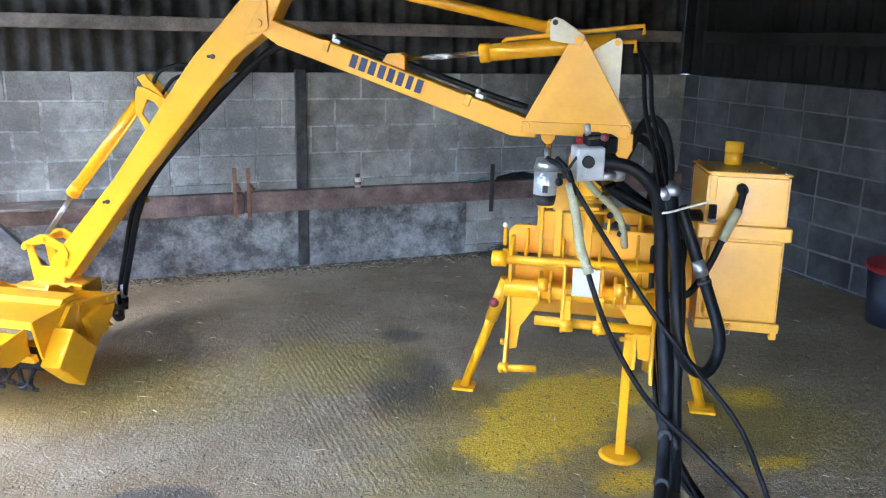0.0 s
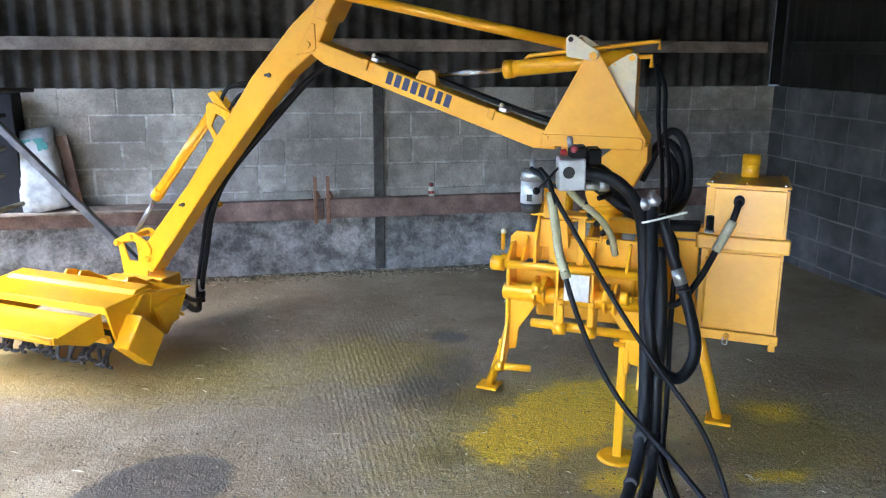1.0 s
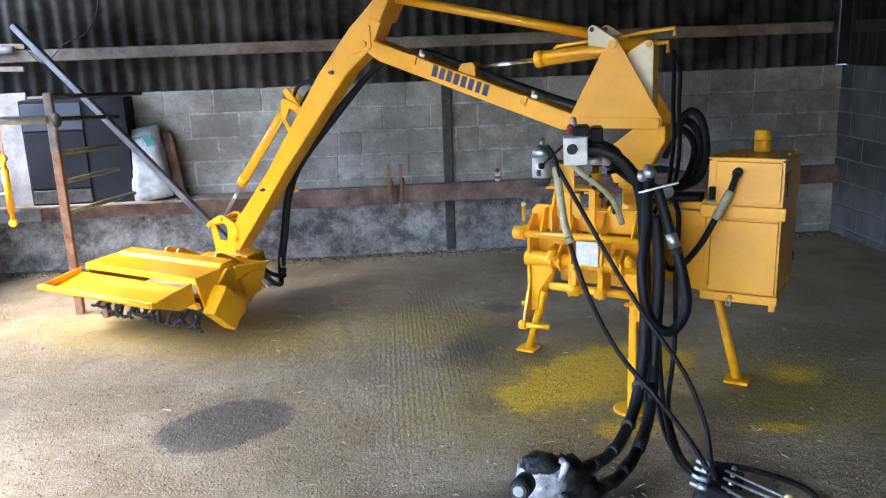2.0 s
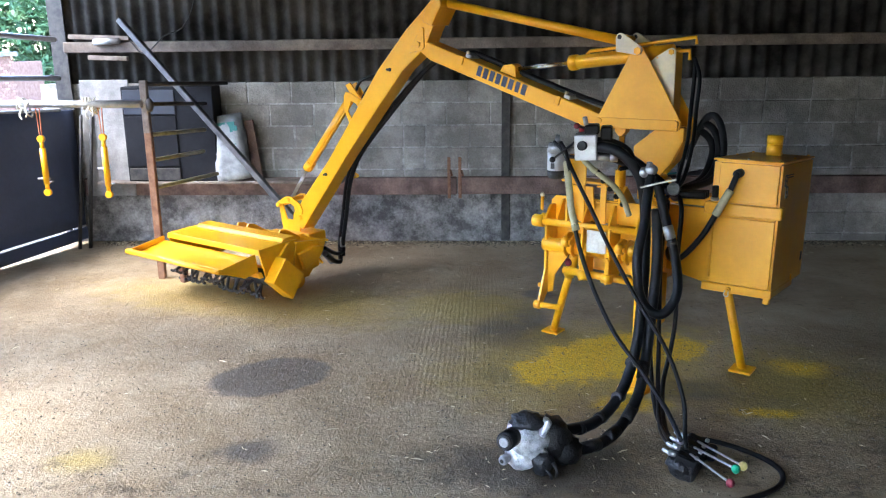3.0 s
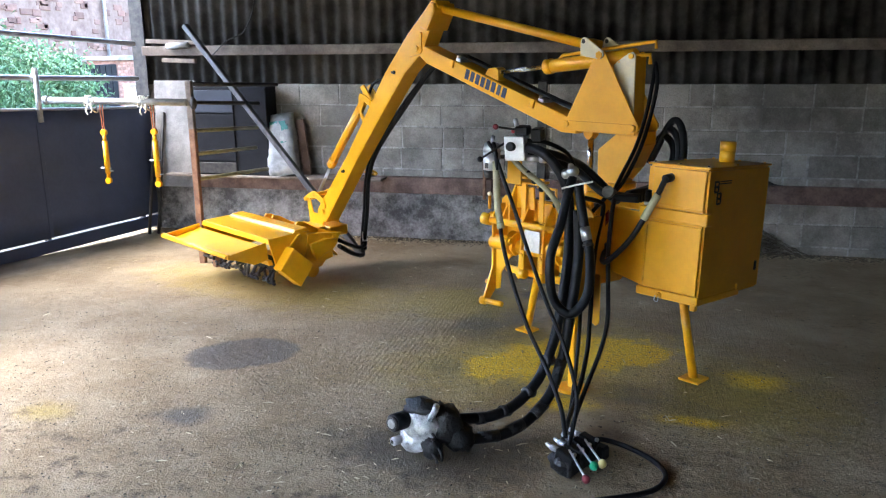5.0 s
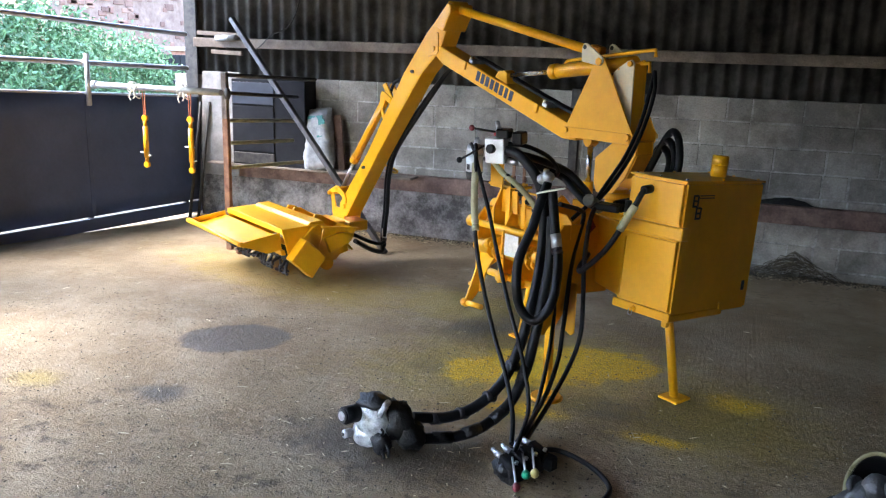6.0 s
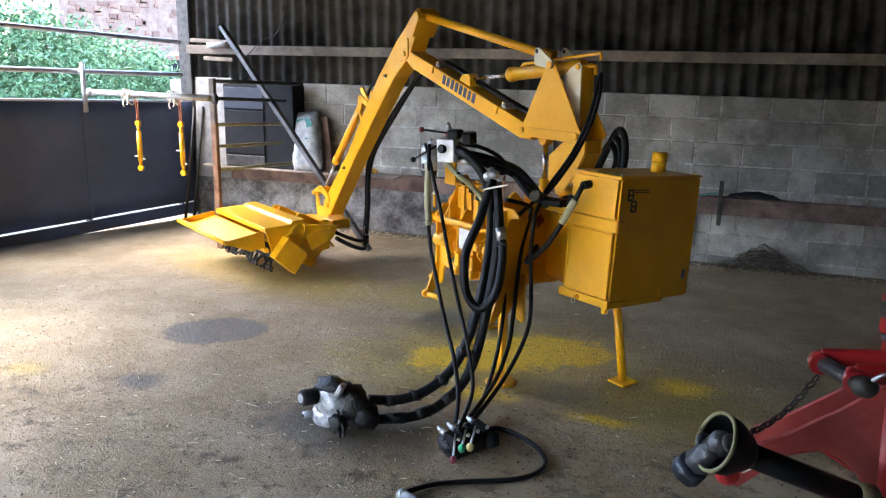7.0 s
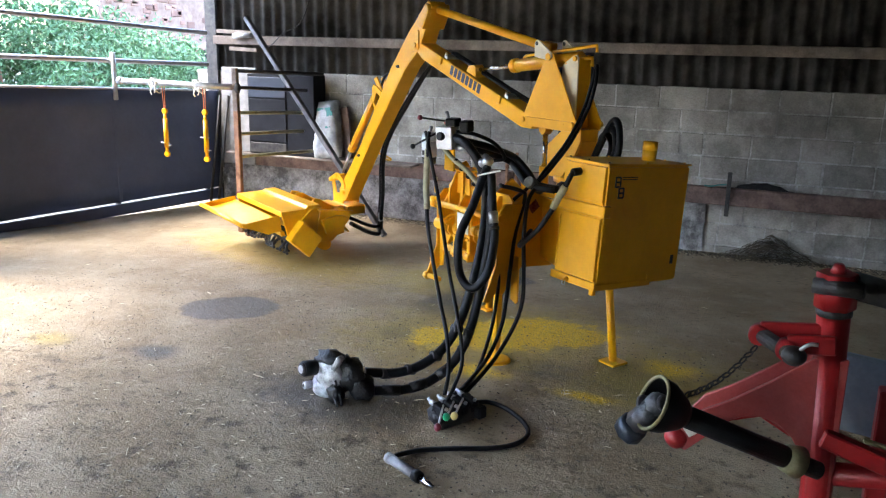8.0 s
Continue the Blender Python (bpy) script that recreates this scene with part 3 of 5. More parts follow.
rod((-3.10, 0.43, 0.50), (-3.10, 0.65, 0.50), 0.022, bm=pins)
part("wrist_pin", pins, YELLOW, cutter)

# flail head
HEAD_U0, HEAD_U1 = -3.80, -2.70
deck = prism([(-0.385, 0.405), (-0.375, 0.445), (-0.20, 0.452), (-0.06, 0.455), (0.02, 0.45), (0.02, 0.44), (-0.06, 0.444), (-0.20, 0.441), (-0.365, 0.432), (-0.372, 0.40)], "u", HEAD_U0, HEAD_U1, 0.002)
hood = part("flail_hood", deck, YELLOW, cutter)
part("hood_back", prism([(0.02, 0.452), (0.10, 0.41), (0.22, 0.29), (0.30, 0.20), (0.29, 0.19), (0.21, 0.27), (0.09, 0.395), (0.02, 0.435)], "u", HEAD_U0, HEAD_U1, 0.002), YELLOW, hood)
part("hood_ridge", prism([(-0.14, 0.453), (-0.11, 0.480), (0.0, 0.484), (0.025, 0.452)], "u", HEAD_U0 + 0.06, HEAD_U1 - 0.01, 0.003), YELLOW, hood)
for u in (HEAD_U0, HEAD_U1 - 0.01):
    part("end_plate", prism([(-0.385, 0.44), (-0.20, 0.450), (0.02, 0.448), (0.10, 0.405), (0.24, 0.27), (0.25, 0.19), (0.05, 0.15), (-0.20, 0.17), (-0.33, 0.24)], "u", u, u + 0.01, 0.002), YELLOW, hood)
flap = part("front_flap", prism([(-0.735, 0.335), (-0.735, 0.375), (-0.722, 0.378), (-0.65, 0.325), (-0.385, 0.378), (-0.385, 0.366), (-0.65, 0.312)], "u", HEAD_U0 - 0.05, HEAD_U1 - 0.03, 0.002), YELLOW, cutter)
part("flap_lip", rod((HEAD_U0 - 0.05, -0.735, 0.355), (HEAD_U1 - 0.04, -0.735, 0.355), 0.02, seg=12), YELLOW, flap)
for u in (HEAD_U0 - 0.05, HEAD_U1 - 0.04):
    part("flap_end", prism([(-0.735, 0.345), (-0.70, 0.37), (-0.385, 0.415), (-0.37, 0.27), (-0.50, 0.25)], "u", u, u + 0.01, 0.002), YELLOW, flap)
part("shield", prism([(-0.40, 0.27), (-0.36, 0.27), (-0.345, 0.225), (-0.385, 0.225)], "u", HEAD_U0 + 0.02, HEAD_U1, 0.003), YELLOW, hood)
# drive box: a skewed cover at the end of the head
bx = bmesh.new()
prism([(-0.355, 0.20), (-0.215, 0.365), (-0.03, 0.195), (-0.165, 0.025)], "u", HEAD_U1, HEAD_U1 + 0.115, 0.006, bx)
part("drive_cover", bx, YELLOW, hood)
part("end_panel", prism([(0.0, 0.43), (0.32, 0.385), (0.29, 0.30), (0.12, 0.13), (-0.06, 0.13)], "u", HEAD_U1 - 0.001, HEAD_U1 + 0.010, 0.002), YELLOW, hood)
part("panel_flange", prism([(-0.02, 0.425), (0.33, 0.38), (0.335, 0.395), (-0.02, 0.442)], "u", HEAD_U1 - 0.001, HEAD_U1 + 0.035, 0.002), YELLOW, hood)
part("cover_strap", prism([(-0.20, 0.36), (-0.11, 0.445), (-0.08, 0.445), (-0.16, 0.34)], "u", HEAD_U1 + 0.005, HEAD_U1 + 0.03, 0.002), YELLOW, hood)
part("corner_strap", prism([(-0.39, 0.45), (-0.37, 0.45), (-0.30, 0.20), (-0.325, 0.20)], "u", HEAD_U1 - 0.002, HEAD_U1 + 0.012, 0.002), YELLOW, hood)
part("motor_bracket", prism([(0.0, 0.34), (0.16, 0.37), (0.27, 0.35), (0.22, 0.27), (0.05, 0.20)], "u", HEAD_U1 + 0.0, HEAD_U1 + 0.045, 0.004), YELLOW, hood)
rotor = part("flail_rotor", rod((HEAD_U0 + 0.02, -0.27, 0.20), (HEAD_U1 - 0.02, -0.27, 0.20), 0.06, seg=14), IRON, cutter, "dark flail rotor shaft")
rng = random.Random(4)
for k in range(22):
    u = HEAD_U0 + 0.06 + k * (HEAD_U1 - HEAD_U0 - 0.12) / 21
    a = rng.uniform(-0.35, 0.35) + (-0.95 if k % 2 else -0.1)
    d = Vector((0, math.sin(a), -math.cos(a)))
    c = Vector((u, -0.27, 0.20))
    fb = bmesh.new()
    tube([c + d * 0.05, c + d * 0.13, c + d * 0.155 + Vector((0.02, 0, -0.008)), c + d * 0.16 + Vector((0.045, 0, -0.002))], 0.012, 6, 3, fb)
    tube([c + d * 0.05, c + d * 0.13, c + d * 0.155 + Vector((-0.02, 0, -0.008)), c + d * 0.16 + Vector((-0.045, 0, -0.002))], 0.012, 6, 3, fb)
    part("flail", fb, IRON, rotor)
part("roller", rod((HEAD_U0 + 0.02, 0.08, 0.085), (HEAD_U1 - 0.06, 0.08, 0.085), 0.06, seg=18), YELLOW, cutter)
skid = part("skid_foot", box((HEAD_U0 + 0.06, -0.30, 0.12), (0.06, 0.05, 0.22), 0.006), RUST, cutter, "rusty front skid foot")
tor = rod((HEAD_U0 + 0.25, 0.27, 0.37), (HEAD_U1 + 0.02, 0.27, 0.37), 0.035)
box((-3.2, 0.34, 0.35), (0.34, 0.16, 0.06), 0.006, None, tor)
part("torsion_tube", tor, YELLOW, hood)
for u in (-3.42, -3.30, -2.92):
    part("hood_bracket", prism([(0.0, 0.445), (0.04, 0.50), (0.10, 0.49), (0.27, 0.39), (0.20, 0.35)], "u", u, u + 0.02, 0.003), YELLOW, hood)

# oil tank
tank = part("oil_tank", box((0.695, 0.320, 0.968), (0.353, 0.690, 0.70), 0.012, None, None, 2), YELLOW, cutter)
tank.matrix_basis = pose(0, -0.026, 0.60, -4) @ pose(0, 0.026, -0.60)
part("door_panel", box((0.705, -0.030, 0.835), (0.315, 0.012, 0.36), 0.004), YELLOW, tank)
part("door_hinge", rod((0.545, -0.034, 0.68), (0.545, -0.034, 0.99), 0.006, seg=8), YELLOW, tank)
part("upper_panel", box((0.708, -0.029, 1.205), (0.305, 0.010, 0.20), 0.004), YELLOW, tank)
part("tank_band", box((0.692, -0.012, 1.058), (0.405, 0.062, 0.066), 0.006), YELLOW, tank)
part("tank_sill", box((0.697, 0.20, 0.622), (0.362, 0.46, 0.040), 0.006), YELLOW, tank)
part("sill_flange", box((0.697, -0.032, 0.628), (0.37, 0.02, 0.046), 0.004), YELLOW, tank)
part("tank_lid", box((0.695, 0.320, 1.321), (0.362, 0.695, 0.010), 0.003), YELLOW, tank)
filler = rod((0.690, 0.495, 1.315), (0.690, 0.495, 1.40), 0.043, seg=20)
rod((0.690, 0.495, 1.385), (0.690, 0.495, 1.44), 0.0445, seg=20, bm=filler)
part("filler_pipe", filler, YELLOW, tank)
for u, v in ((0.54, 0.0), (0.69, 0.0), (0.85, 0.0), (0.54, 0.31), (0.85, 0.31), (0.54, 0.63), (0.70, 0.63), (0.85, 0.63)):
    part("lid_bolt", bolt((u, v, 1.326), (0, 0, 1), 0.007, 0.008), CHROME if v < 0.1 else YELLOW, tank)
part("corner_tab", box((0.858, -0.028, 0.598), (0.032, 0.03, 0.044), 0.004), YELLOW, tank)
part("side_latch", box((0.872, 0.60, 0.75), (0.010, 0.025, 0.055), 0.003), IRON, tank, "dark latch on the tank side")
part("side_rib", box((0.872, 0.40, 0.64), (0.014, 0.012, 0.06), 0.003), YELLOW, tank)
dp = rod((0.66, -0.03, 0.625), (0.66, -0.06, 0.625), 0.016, seg=8)
rod((0.66, -0.055, 0.625), (0.66, -0.07, 0.625), 0.010, seg=6, bm=dp)
part("drain_plug", dp, YELLOW, tank)
part("drain_ring", tube([(0.65, -0.064, 0.625), (0.645, -0.064, 0.597), (0.665, -0.064, 0.593), (0.668, -0.064, 0.62)], 0.003, 6, 4), STEEL, tank)
lg = bmesh.new()
for dz, dv in ((0.0, 0.0), (-0.062, 0.032)):
    box((0.8725, 0.045 + dv, 1.225 + dz), (0.004, 0.011, 0.062), 0, None, lg)
    for kz in (0.027, 0.0, -0.027):
        box((0.8725, 0.062 + dv, 1.225 + dz + kz), (0.004, 0.036, 0.010), 0, None, lg)
    box((0.8725, 0.082 + dv, 1.225 + dz), (0.004, 0.010, 0.054), 0, None, lg)
for kz in (0.03, 0.018):
    box((0.8725, 0.155, 1.222 + kz), (0.004, 0.12, 0.005), 0, None, lg)
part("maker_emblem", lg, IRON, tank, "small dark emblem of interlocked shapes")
# beam from frame to tank
bm_ = box((0.30, 0.12, 1.075), (0.46, 0.10, 0.06), 0.005)
part("tank_beam", bm_, YELLOW, cutter)
part("side_plate", plate([(0.20, 1.03), (0.50, 1.03), (0.50, 0.60), (0.22, 0.66), (0.18, 0.72)], 0.10, 0.115, 0.003), YELLOW, cutter)

# headstock frame
fr = plate([(-0.33, 1.03), (0.30, 1.03), (0.30, 0.95), (-0.33, 0.95)], -0.14, -0.12, 0.004)
part("back_plate", fr, YELLOW, cutter)
part("upper_panel", plate([(-0.34, 1.045), (-0.31, 1.075), (0.29, 1.075), (0.33, 1.04), (0.33, 0.945), (-0.34, 0.945)], -0.20, -0.185, 0.003), YELLOW, cutter)
part("top_tube", rod((-0.36, -0.30, 0.935), (0.34, -0.27, 0.935), 0.020), YELLOW, cutter)
part("lower_tube", rod((-0.34, -0.28, 0.80), (0.32, -0.26, 0.80), 0.040), YELLOW, cutter)
part("cross_bar", rod((-0.20, -0.30, 0.665), (0.31, -0.28, 0.655), 0.022), YELLOW, cutter)
part("box_beam", box((-0.01, -0.15, 0.83), (0.62, 0.06, 0.15), 0.006), YELLOW, cutter)
for u0, s in ((-0.325, 1), (0.31, -1)):
    sp = bmesh.new()
    prism([(-0.392, 0.445), (-0.35, 0.435), (-0.29, 0.50), (-0.19, 0.66), (-0.08, 0.70), (-0.08, 1.02), (-0.25, 1.03), (-0.305, 0.97), (-0.305, 0.66)], "u", u0, u0 + 0.016, 0.003, sp)
    pl = part("draft_plate", sp, YELLOW, cutter)
    part("bolt", bolt((u0, -0.28, 0.95), (-s, 0, 0), 0.03, 0.03), YELLOW, pl)
    part("bolt", bolt((u0, -0.325, 0.56), (-s, 0, 0), 0.016, 0.02), YELLOW, pl)
    gp = plate([(u0 + 0.016 * (s > 0), 0.85), (u0 + s * 0.16, 0.80), (u0 + s * 0.15, 0.76), (u0 + s * 0.06, 0.62), (u0 + s * 0.05, 0.52), (u0 + 0.016 * (s > 0), 0.51)], -0.285, -0.272, 0.003)
    part("gusset_plate", gp, YELLOW, cutter)
part("lower_pin", rod((-0.345, -0.376, 0.455), (-0.175, -0.372, 0.462), 0.017), YELLOW, cutter)
part("pin_collar", rod((-0.34, -0.376, 0.455), (-0.30, -0.376, 0.457), 0.026, seg=10), YELLOW, cutter)
part("number_plate", box((0.015, -0.335, 0.865), (0.115, 0.008, 0.125), 0.003), WHITE, cutter, "pale blank maker's plate")
for u in (-0.085, 0.075):
    part("rib", prism([(-0.345, 0.63), (-0.32, 0.93), (-0.24, 0.95), (-0.16, 0.95), (-0.18, 0.63)], "u", u, u + 0.014, 0.003), YELLOW, cutter)
for u in (-0.19, 0.135):
    for du in (0.0, 0.045):
        part("yoke", prism([(-0.345, 0.79), (-0.33, 0.87), (-0.28, 0.89), (-0.22, 0.87), (-0.22, 0.75), (-0.31, 0.75)], "u", u + du, u + du + 0.013, 0.003), YELLOW, cutter)
for u in (-0.055, 0.085):
    lk = part("drop_link", box((u, -0.335, 0.72), (0.03, 0.016, 0.17), 0.004), YELLOW, cutter)
    part("link_boss", rod((u - 0.028, -0.335, 0.665), (u + 0.028, -0.335, 0.665), 0.028, seg=16), YELLOW, lk)
    part("link_bolt", bolt((u, -0.343, 0.775), (0, -1, 0), 0.012, 0.012), YELLOW, lk)
for u in (-0.165, 0.16, 0.235):
    cv = part("clevis", rod((u - 0.02, -0.345, 0.845), (u + 0.02, -0.345, 0.845), 0.030, seg=14), YELLOW, cutter)
    part("clevis_nut", bolt((u + 0.02, -0.345, 0.845), (1, 0, 0), 0.018, 0.014), YELLOW, cv)
for u in (-0.26, -0.10, 0.06, 0.22):
    part("panel_web", prism([(-0.30, 0.945), (-0.195, 0.945), (-0.195, 1.06), (-0.225, 1.06)], "u", u, u + 0.012, 0.002), YELLOW, cutter)
part("adjuster_bolt", rod((-0.345, -0.30, 1.0), (-0.345, -0.30, 1.085), 0.010, seg=8), YELLOW, cutter)
part("adjuster_cap", ball((-0.345, -0.30, 1.09), 0.014, None, (1, 1, 1), 8), WORN_SHEEN, cutter, "pale bolt cap")
part("end_boss", rod((-0.40, -0.295, 0.935), (-0.335, -0.295, 0.935), 0.036, seg=16), YELLOW, cutter)
# stand on the headstock
for u in (-0.12, 0.01):
    part("stand_post", box((u, -0.25, 1.08), (0.035, 0.012, 0.26), 0.003), YELLOW, cutter)
part("stand_top", box((-0.08, -0.28, 1.19), (0.26, 0.10, 0.014), 0.003), YELLOW, cutter)
bxf = bmesh.new()
box((0.03, -0.23, 1.155), (0.14, 0.012, 0.012), 0.002, None, bxf)
box((0.03, -0.23, 1.065), (0.14, 0.012, 0.012), 0.002, None, bxf)
box((0.095, -0.23, 1.11), (0.012, 0.012, 0.10), 0.002, None, bxf)
part("square_eye", bxf, YELLOW, cutter)
part("top_hitch", prism([(-0.30, 0.95), (-0.30, 1.05), (-0.22, 1.20), (-0.17, 1.22), (-0.14, 1.18), (-0.14, 0.95)], "u", -0.20, -0.185, 0.003), YELLOW, cutter)
part("top_hitch", plate([(-0.23, 1.02), (-0.20, 1.15), (-0.06, 1.15), (-0.05, 1.02)], -0.24, -0.225, 0.003), YELLOW, cutter)
part("swing_plate", prism([(-0.10, 1.02), (0.05, 1.12), (0.30, 0.90), (0.50, 0.90), (0.50, 0.60), (0.20, 0.60), (-0.08, 0.75)], "u", 0.0, 0.02, 0.004), YELLOW, cutter)
part("swing_plate", prism([(-0.12, 1.00), (0.05, 1.10), (0.30, 0.90), (0.42, 0.75), (0.20, 0.58), (-0.05, 0.60), (-0.19, 0.44), (-0.27, 0.46), (-0.25, 0.75)], "u", 0.235, 0.255, 0.004), YELLOW, cutter)
part("danger_label", box((0.2575, 0.03, 0.98), (0.003, 0.07, 0.06), 0, pose(0, 0, 0, 35, 0, 0)), MAROON, cutter, "small red warning sticker")
part("base_channel", box((-0.02, 0.34, 0.66), (0.46, 0.72, 0.10), 0.008), YELLOW, cutter)
# prop legs
lL = rod((-0.62, 0.383, 0.0), (-0.40, 0.275, 0.66), 0.026)
leg = part("prop_leg", lL, YELLOW, cutter)
part("foot", box((-0.62, 0.383, 0.008), (0.12, 0.12, 0.016), 0.003), YELLOW, leg)
part("leg_knob", ball((-0.455, 0.26, 0.545), 0.026), MAROON, leg, "small maroon knob")
part("leg_sleeve", rod((-0.475, 0.312, 0.435), (-0.395, 0.273, 0.675), 0.034), YELLOW, leg)
leg = part("prop_leg", box((0.222, -0.20, 0.31), (0.042, 0.042, 0.60), 0.004), YELLOW, cutter)
part("foot", rod((0.222, -0.20, 0.0), (0.222, -0.20, 0.016), 0.10, 0.085, seg=24), YELLOW, leg)
part("leg_pin", rod((0.18, -0.225, 0.585), (0.30, -0.225, 0.585), 0.012), YELLOW, leg)
lR = rod((0.65, 0.41, 0.0), (0.455, 0.50, 0.64), 0.026)
leg = part("prop_leg", lR, YELLOW, cutter)
part("foot", box((0.65, 0.41, 0.008), (0.13, 0.13, 0.016), 0.003), YELLOW, leg)
hk = plate([(0.25, 0.70), (0.36, 0.70), (0.36, 0.42), (0.34, 0.40), (0.29, 0.42), (0.29, 0.52), (0.25, 0.52)], -0.16, -0.148, 0.003)
part("leg_bracket", hk, YELLOW, cutter)

# ---- hoses, valve and filter of the hedge cutter ----
def hose(pts, r, material=RUBBER, parent=cutter, name="hose", label="", seg=10, sub=7):
    return part(name, tube(pts, r, seg, sub), material, parent, label)


def cuff(parent, a, b, r, material=STEEL, name="hose_end"):
    return part(name, rod(a, b, r, seg=10, bev=0.002), material, parent)


h = hose([(-0.13, -0.50, 1.42), (-0.07, -0.545, 1.36), (-0.035, -0.575, 1.20), (-0.012, -0.59, 1.10), (0.059, -0.626, 0.90), (0.154, -0.646, 0.70), (0.30, -0.69, 0.50), (0.49, -0.77, 0.36), (0.66, -0.87, 0.24), (0.77, -0.97, 0.16)], 0.0115)
part("sleeve", tube([(-0.07, -0.546, 1.33), (-0.035, -0.577, 1.20), (-0.012, -0.592, 1.09), (0.02, -0.606, 1.01)], 0.019, 10, 5), SLEEVE, h, "pale spiral hose sleeve")
cuff(h, (0.018, -0.605, 1.015), (0.03, -0.612, 0.985), 0.021, SLEEVE)
h = hose([(-0.17, -0.50, 1.42), (-0.10, -0.53, 1.38), (0.0, -0.56, 1.24), (0.10, -0.587, 1.10), (0.251, -0.644, 0.90), (0.426, -0.715, 0.70), (0.614, -0.785, 0.50), (0.717, -0.823, 0.30), (0.765, -0.91, 0.18), (0.80, -0.98, 0.13)], 0.0105)
# feed hoses to the gearbox
h = hose([(0.05, -0.43, 1.405), (0.17, -0.44, 1.385), (0.265, -0.415, 1.29), (0.30, -0.385, 1.15), (0.319, -0.395, 0.95), (0.343, -0.445, 0.75), (0.366, -0.523, 0.55), (0.376, -0.59, 0.40), (0.372, -0.69, 0.25), (0.36, -0.84, 0.16), (0.33, -1.00, 0.13), (0.27, -1.17, 0.15)], 0.0275, seg=12)
for a in ((0.374, -0.62, 0.34), (0.366, -0.76, 0.20), (0.345, -0.92, 0.142), (0.31, -1.06, 0.135)):
    p0 = Vector(a)
    part("tape_wrap", rod(p0 - Vector((0, -0.03, 0.012)), p0 + Vector((0, -0.03, 0.012)) * 1.0 + Vector((0, 0, -0.01)), 0.0315, 0.0305, seg=10), TAPE, h)
h = hose([(0.37, -0.39, 1.10), (0.395, -0.41, 0.90), (0.405, -0.44, 0.75), (0.41, -0.50, 0.50), (0.42, -0.56, 0.33), (0.425, -0.66, 0.17), (0.41, -0.82, 0.07), (0.39, -0.98, 0.045), (0.33, -1.17, 0.06)], 0.0275, seg=12)
for a, d in (((0.42, -0.58, 0.29), (0, -0.02, -0.045)), ((0.42, -0.74, 0.11), (0, -0.045, -0.02)), ((0.40, -0.90, 0.055), (-0.006, -0.05, -0.006)), ((0.365, -1.06, 0.05), (-0.02, -0.05, 0.004))):
    part("tape_wrap", rod(Vector(a) - Vector(d), Vector(a) + Vector(d), 0.032, 0.031, seg=10), TAPE, h)
h = hose([(0.335, -0.40, 1.27), (0.345, -0.46, 1.16), (0.363, -0.522, 1.05), (0.37, -0.609, 0.90), (0.392, -0.634, 0.75), (0.43, -0.63, 0.655), (0.499, -0.613, 0.615), (0.545, -0.575, 0.66), (0.556, -0.532, 0.75), (0.505, -0.465, 0.90), (0.444, -0.439, 1.05), (0.37, -0.40, 1.24)], 0.0245, seg=12)
cuff(h, (0.452, -0.441, 1.03), (0.478, -0.452, 0.965), 0.0275)
cuff(h, (0.484, -0.454, 0.95), (0.490, -0.457, 0.935), 0.030, IRON)
h = hose([(0.33, -0.30, 1.15), (0.32, -0.13, 1.10), (0.32, -0.10, 1.05), (0.326, -0.166, 0.85), (0.341, -0.206, 0.65), (0.364, -0.249, 0.45), (0.389, -0.298, 0.30), (0.45, -0.44, 0.15), (0.58, -0.72, 0.06), (0.74, -0.96, 0.10)], 0.0125)
h = hose([(0.36, -0.05, 1.13), (0.42, -0.16, 1.05), (0.422, -0.181, 0.85), (0.42, -0.168, 0.65), (0.428, -0.175, 0.45), (0.435, -0.24, 0.30), (0.46, -0.40, 0.13), (0.60, -0.70, 0.05), (0.78, -0.95, 0.10)], 0.0125)
h = hose([(0.31, -0.06, 1.12), (0.29, -0.20, 1.00), (0.30, -0.26, 0.75), (0.33, -0.29, 0.50), (0.38, -0.38, 0.25), (0.50, -0.58, 0.07), (0.70, -0.90, 0.09)], 0.0115)
# hose from the tank
h = hose([(0.662, 0.02, 1.257), (0.662, -0.04, 1.252), (0.645, -0.075, 1.18), (0.62, -0.092, 1.12), (0.585, -0.11, 1.04), (0.53, -0.155, 0.92), (0.452, -0.215, 0.815), (0.37, -0.16, 0.79), (0.30, -0.02, 0.84)], 0.0155)
part("sleeve", tube([(0.645, -0.077, 1.175), (0.62, -0.094, 1.12), (0.585, -0.111, 1.04)], 0.021, 10, 4), SLEEVE, h, "pale spiral hose sleeve")
part("elbow_fitting", rod((0.662, 0.03, 1.257), (0.662, -0.045, 1.254), 0.024, seg=8), RUBBER, h)
cap = part("breather_cap", rod((0.546, -0.012, 1.115), (0.546, -0.012, 1.18), 0.018, seg=12), RUBBER, cutter, "black breather cap")
part("cap_ring", rod((0.546, -0.012, 1.10), (0.546, -0.012, 1.118), 0.022, seg=12), STEEL, cap)
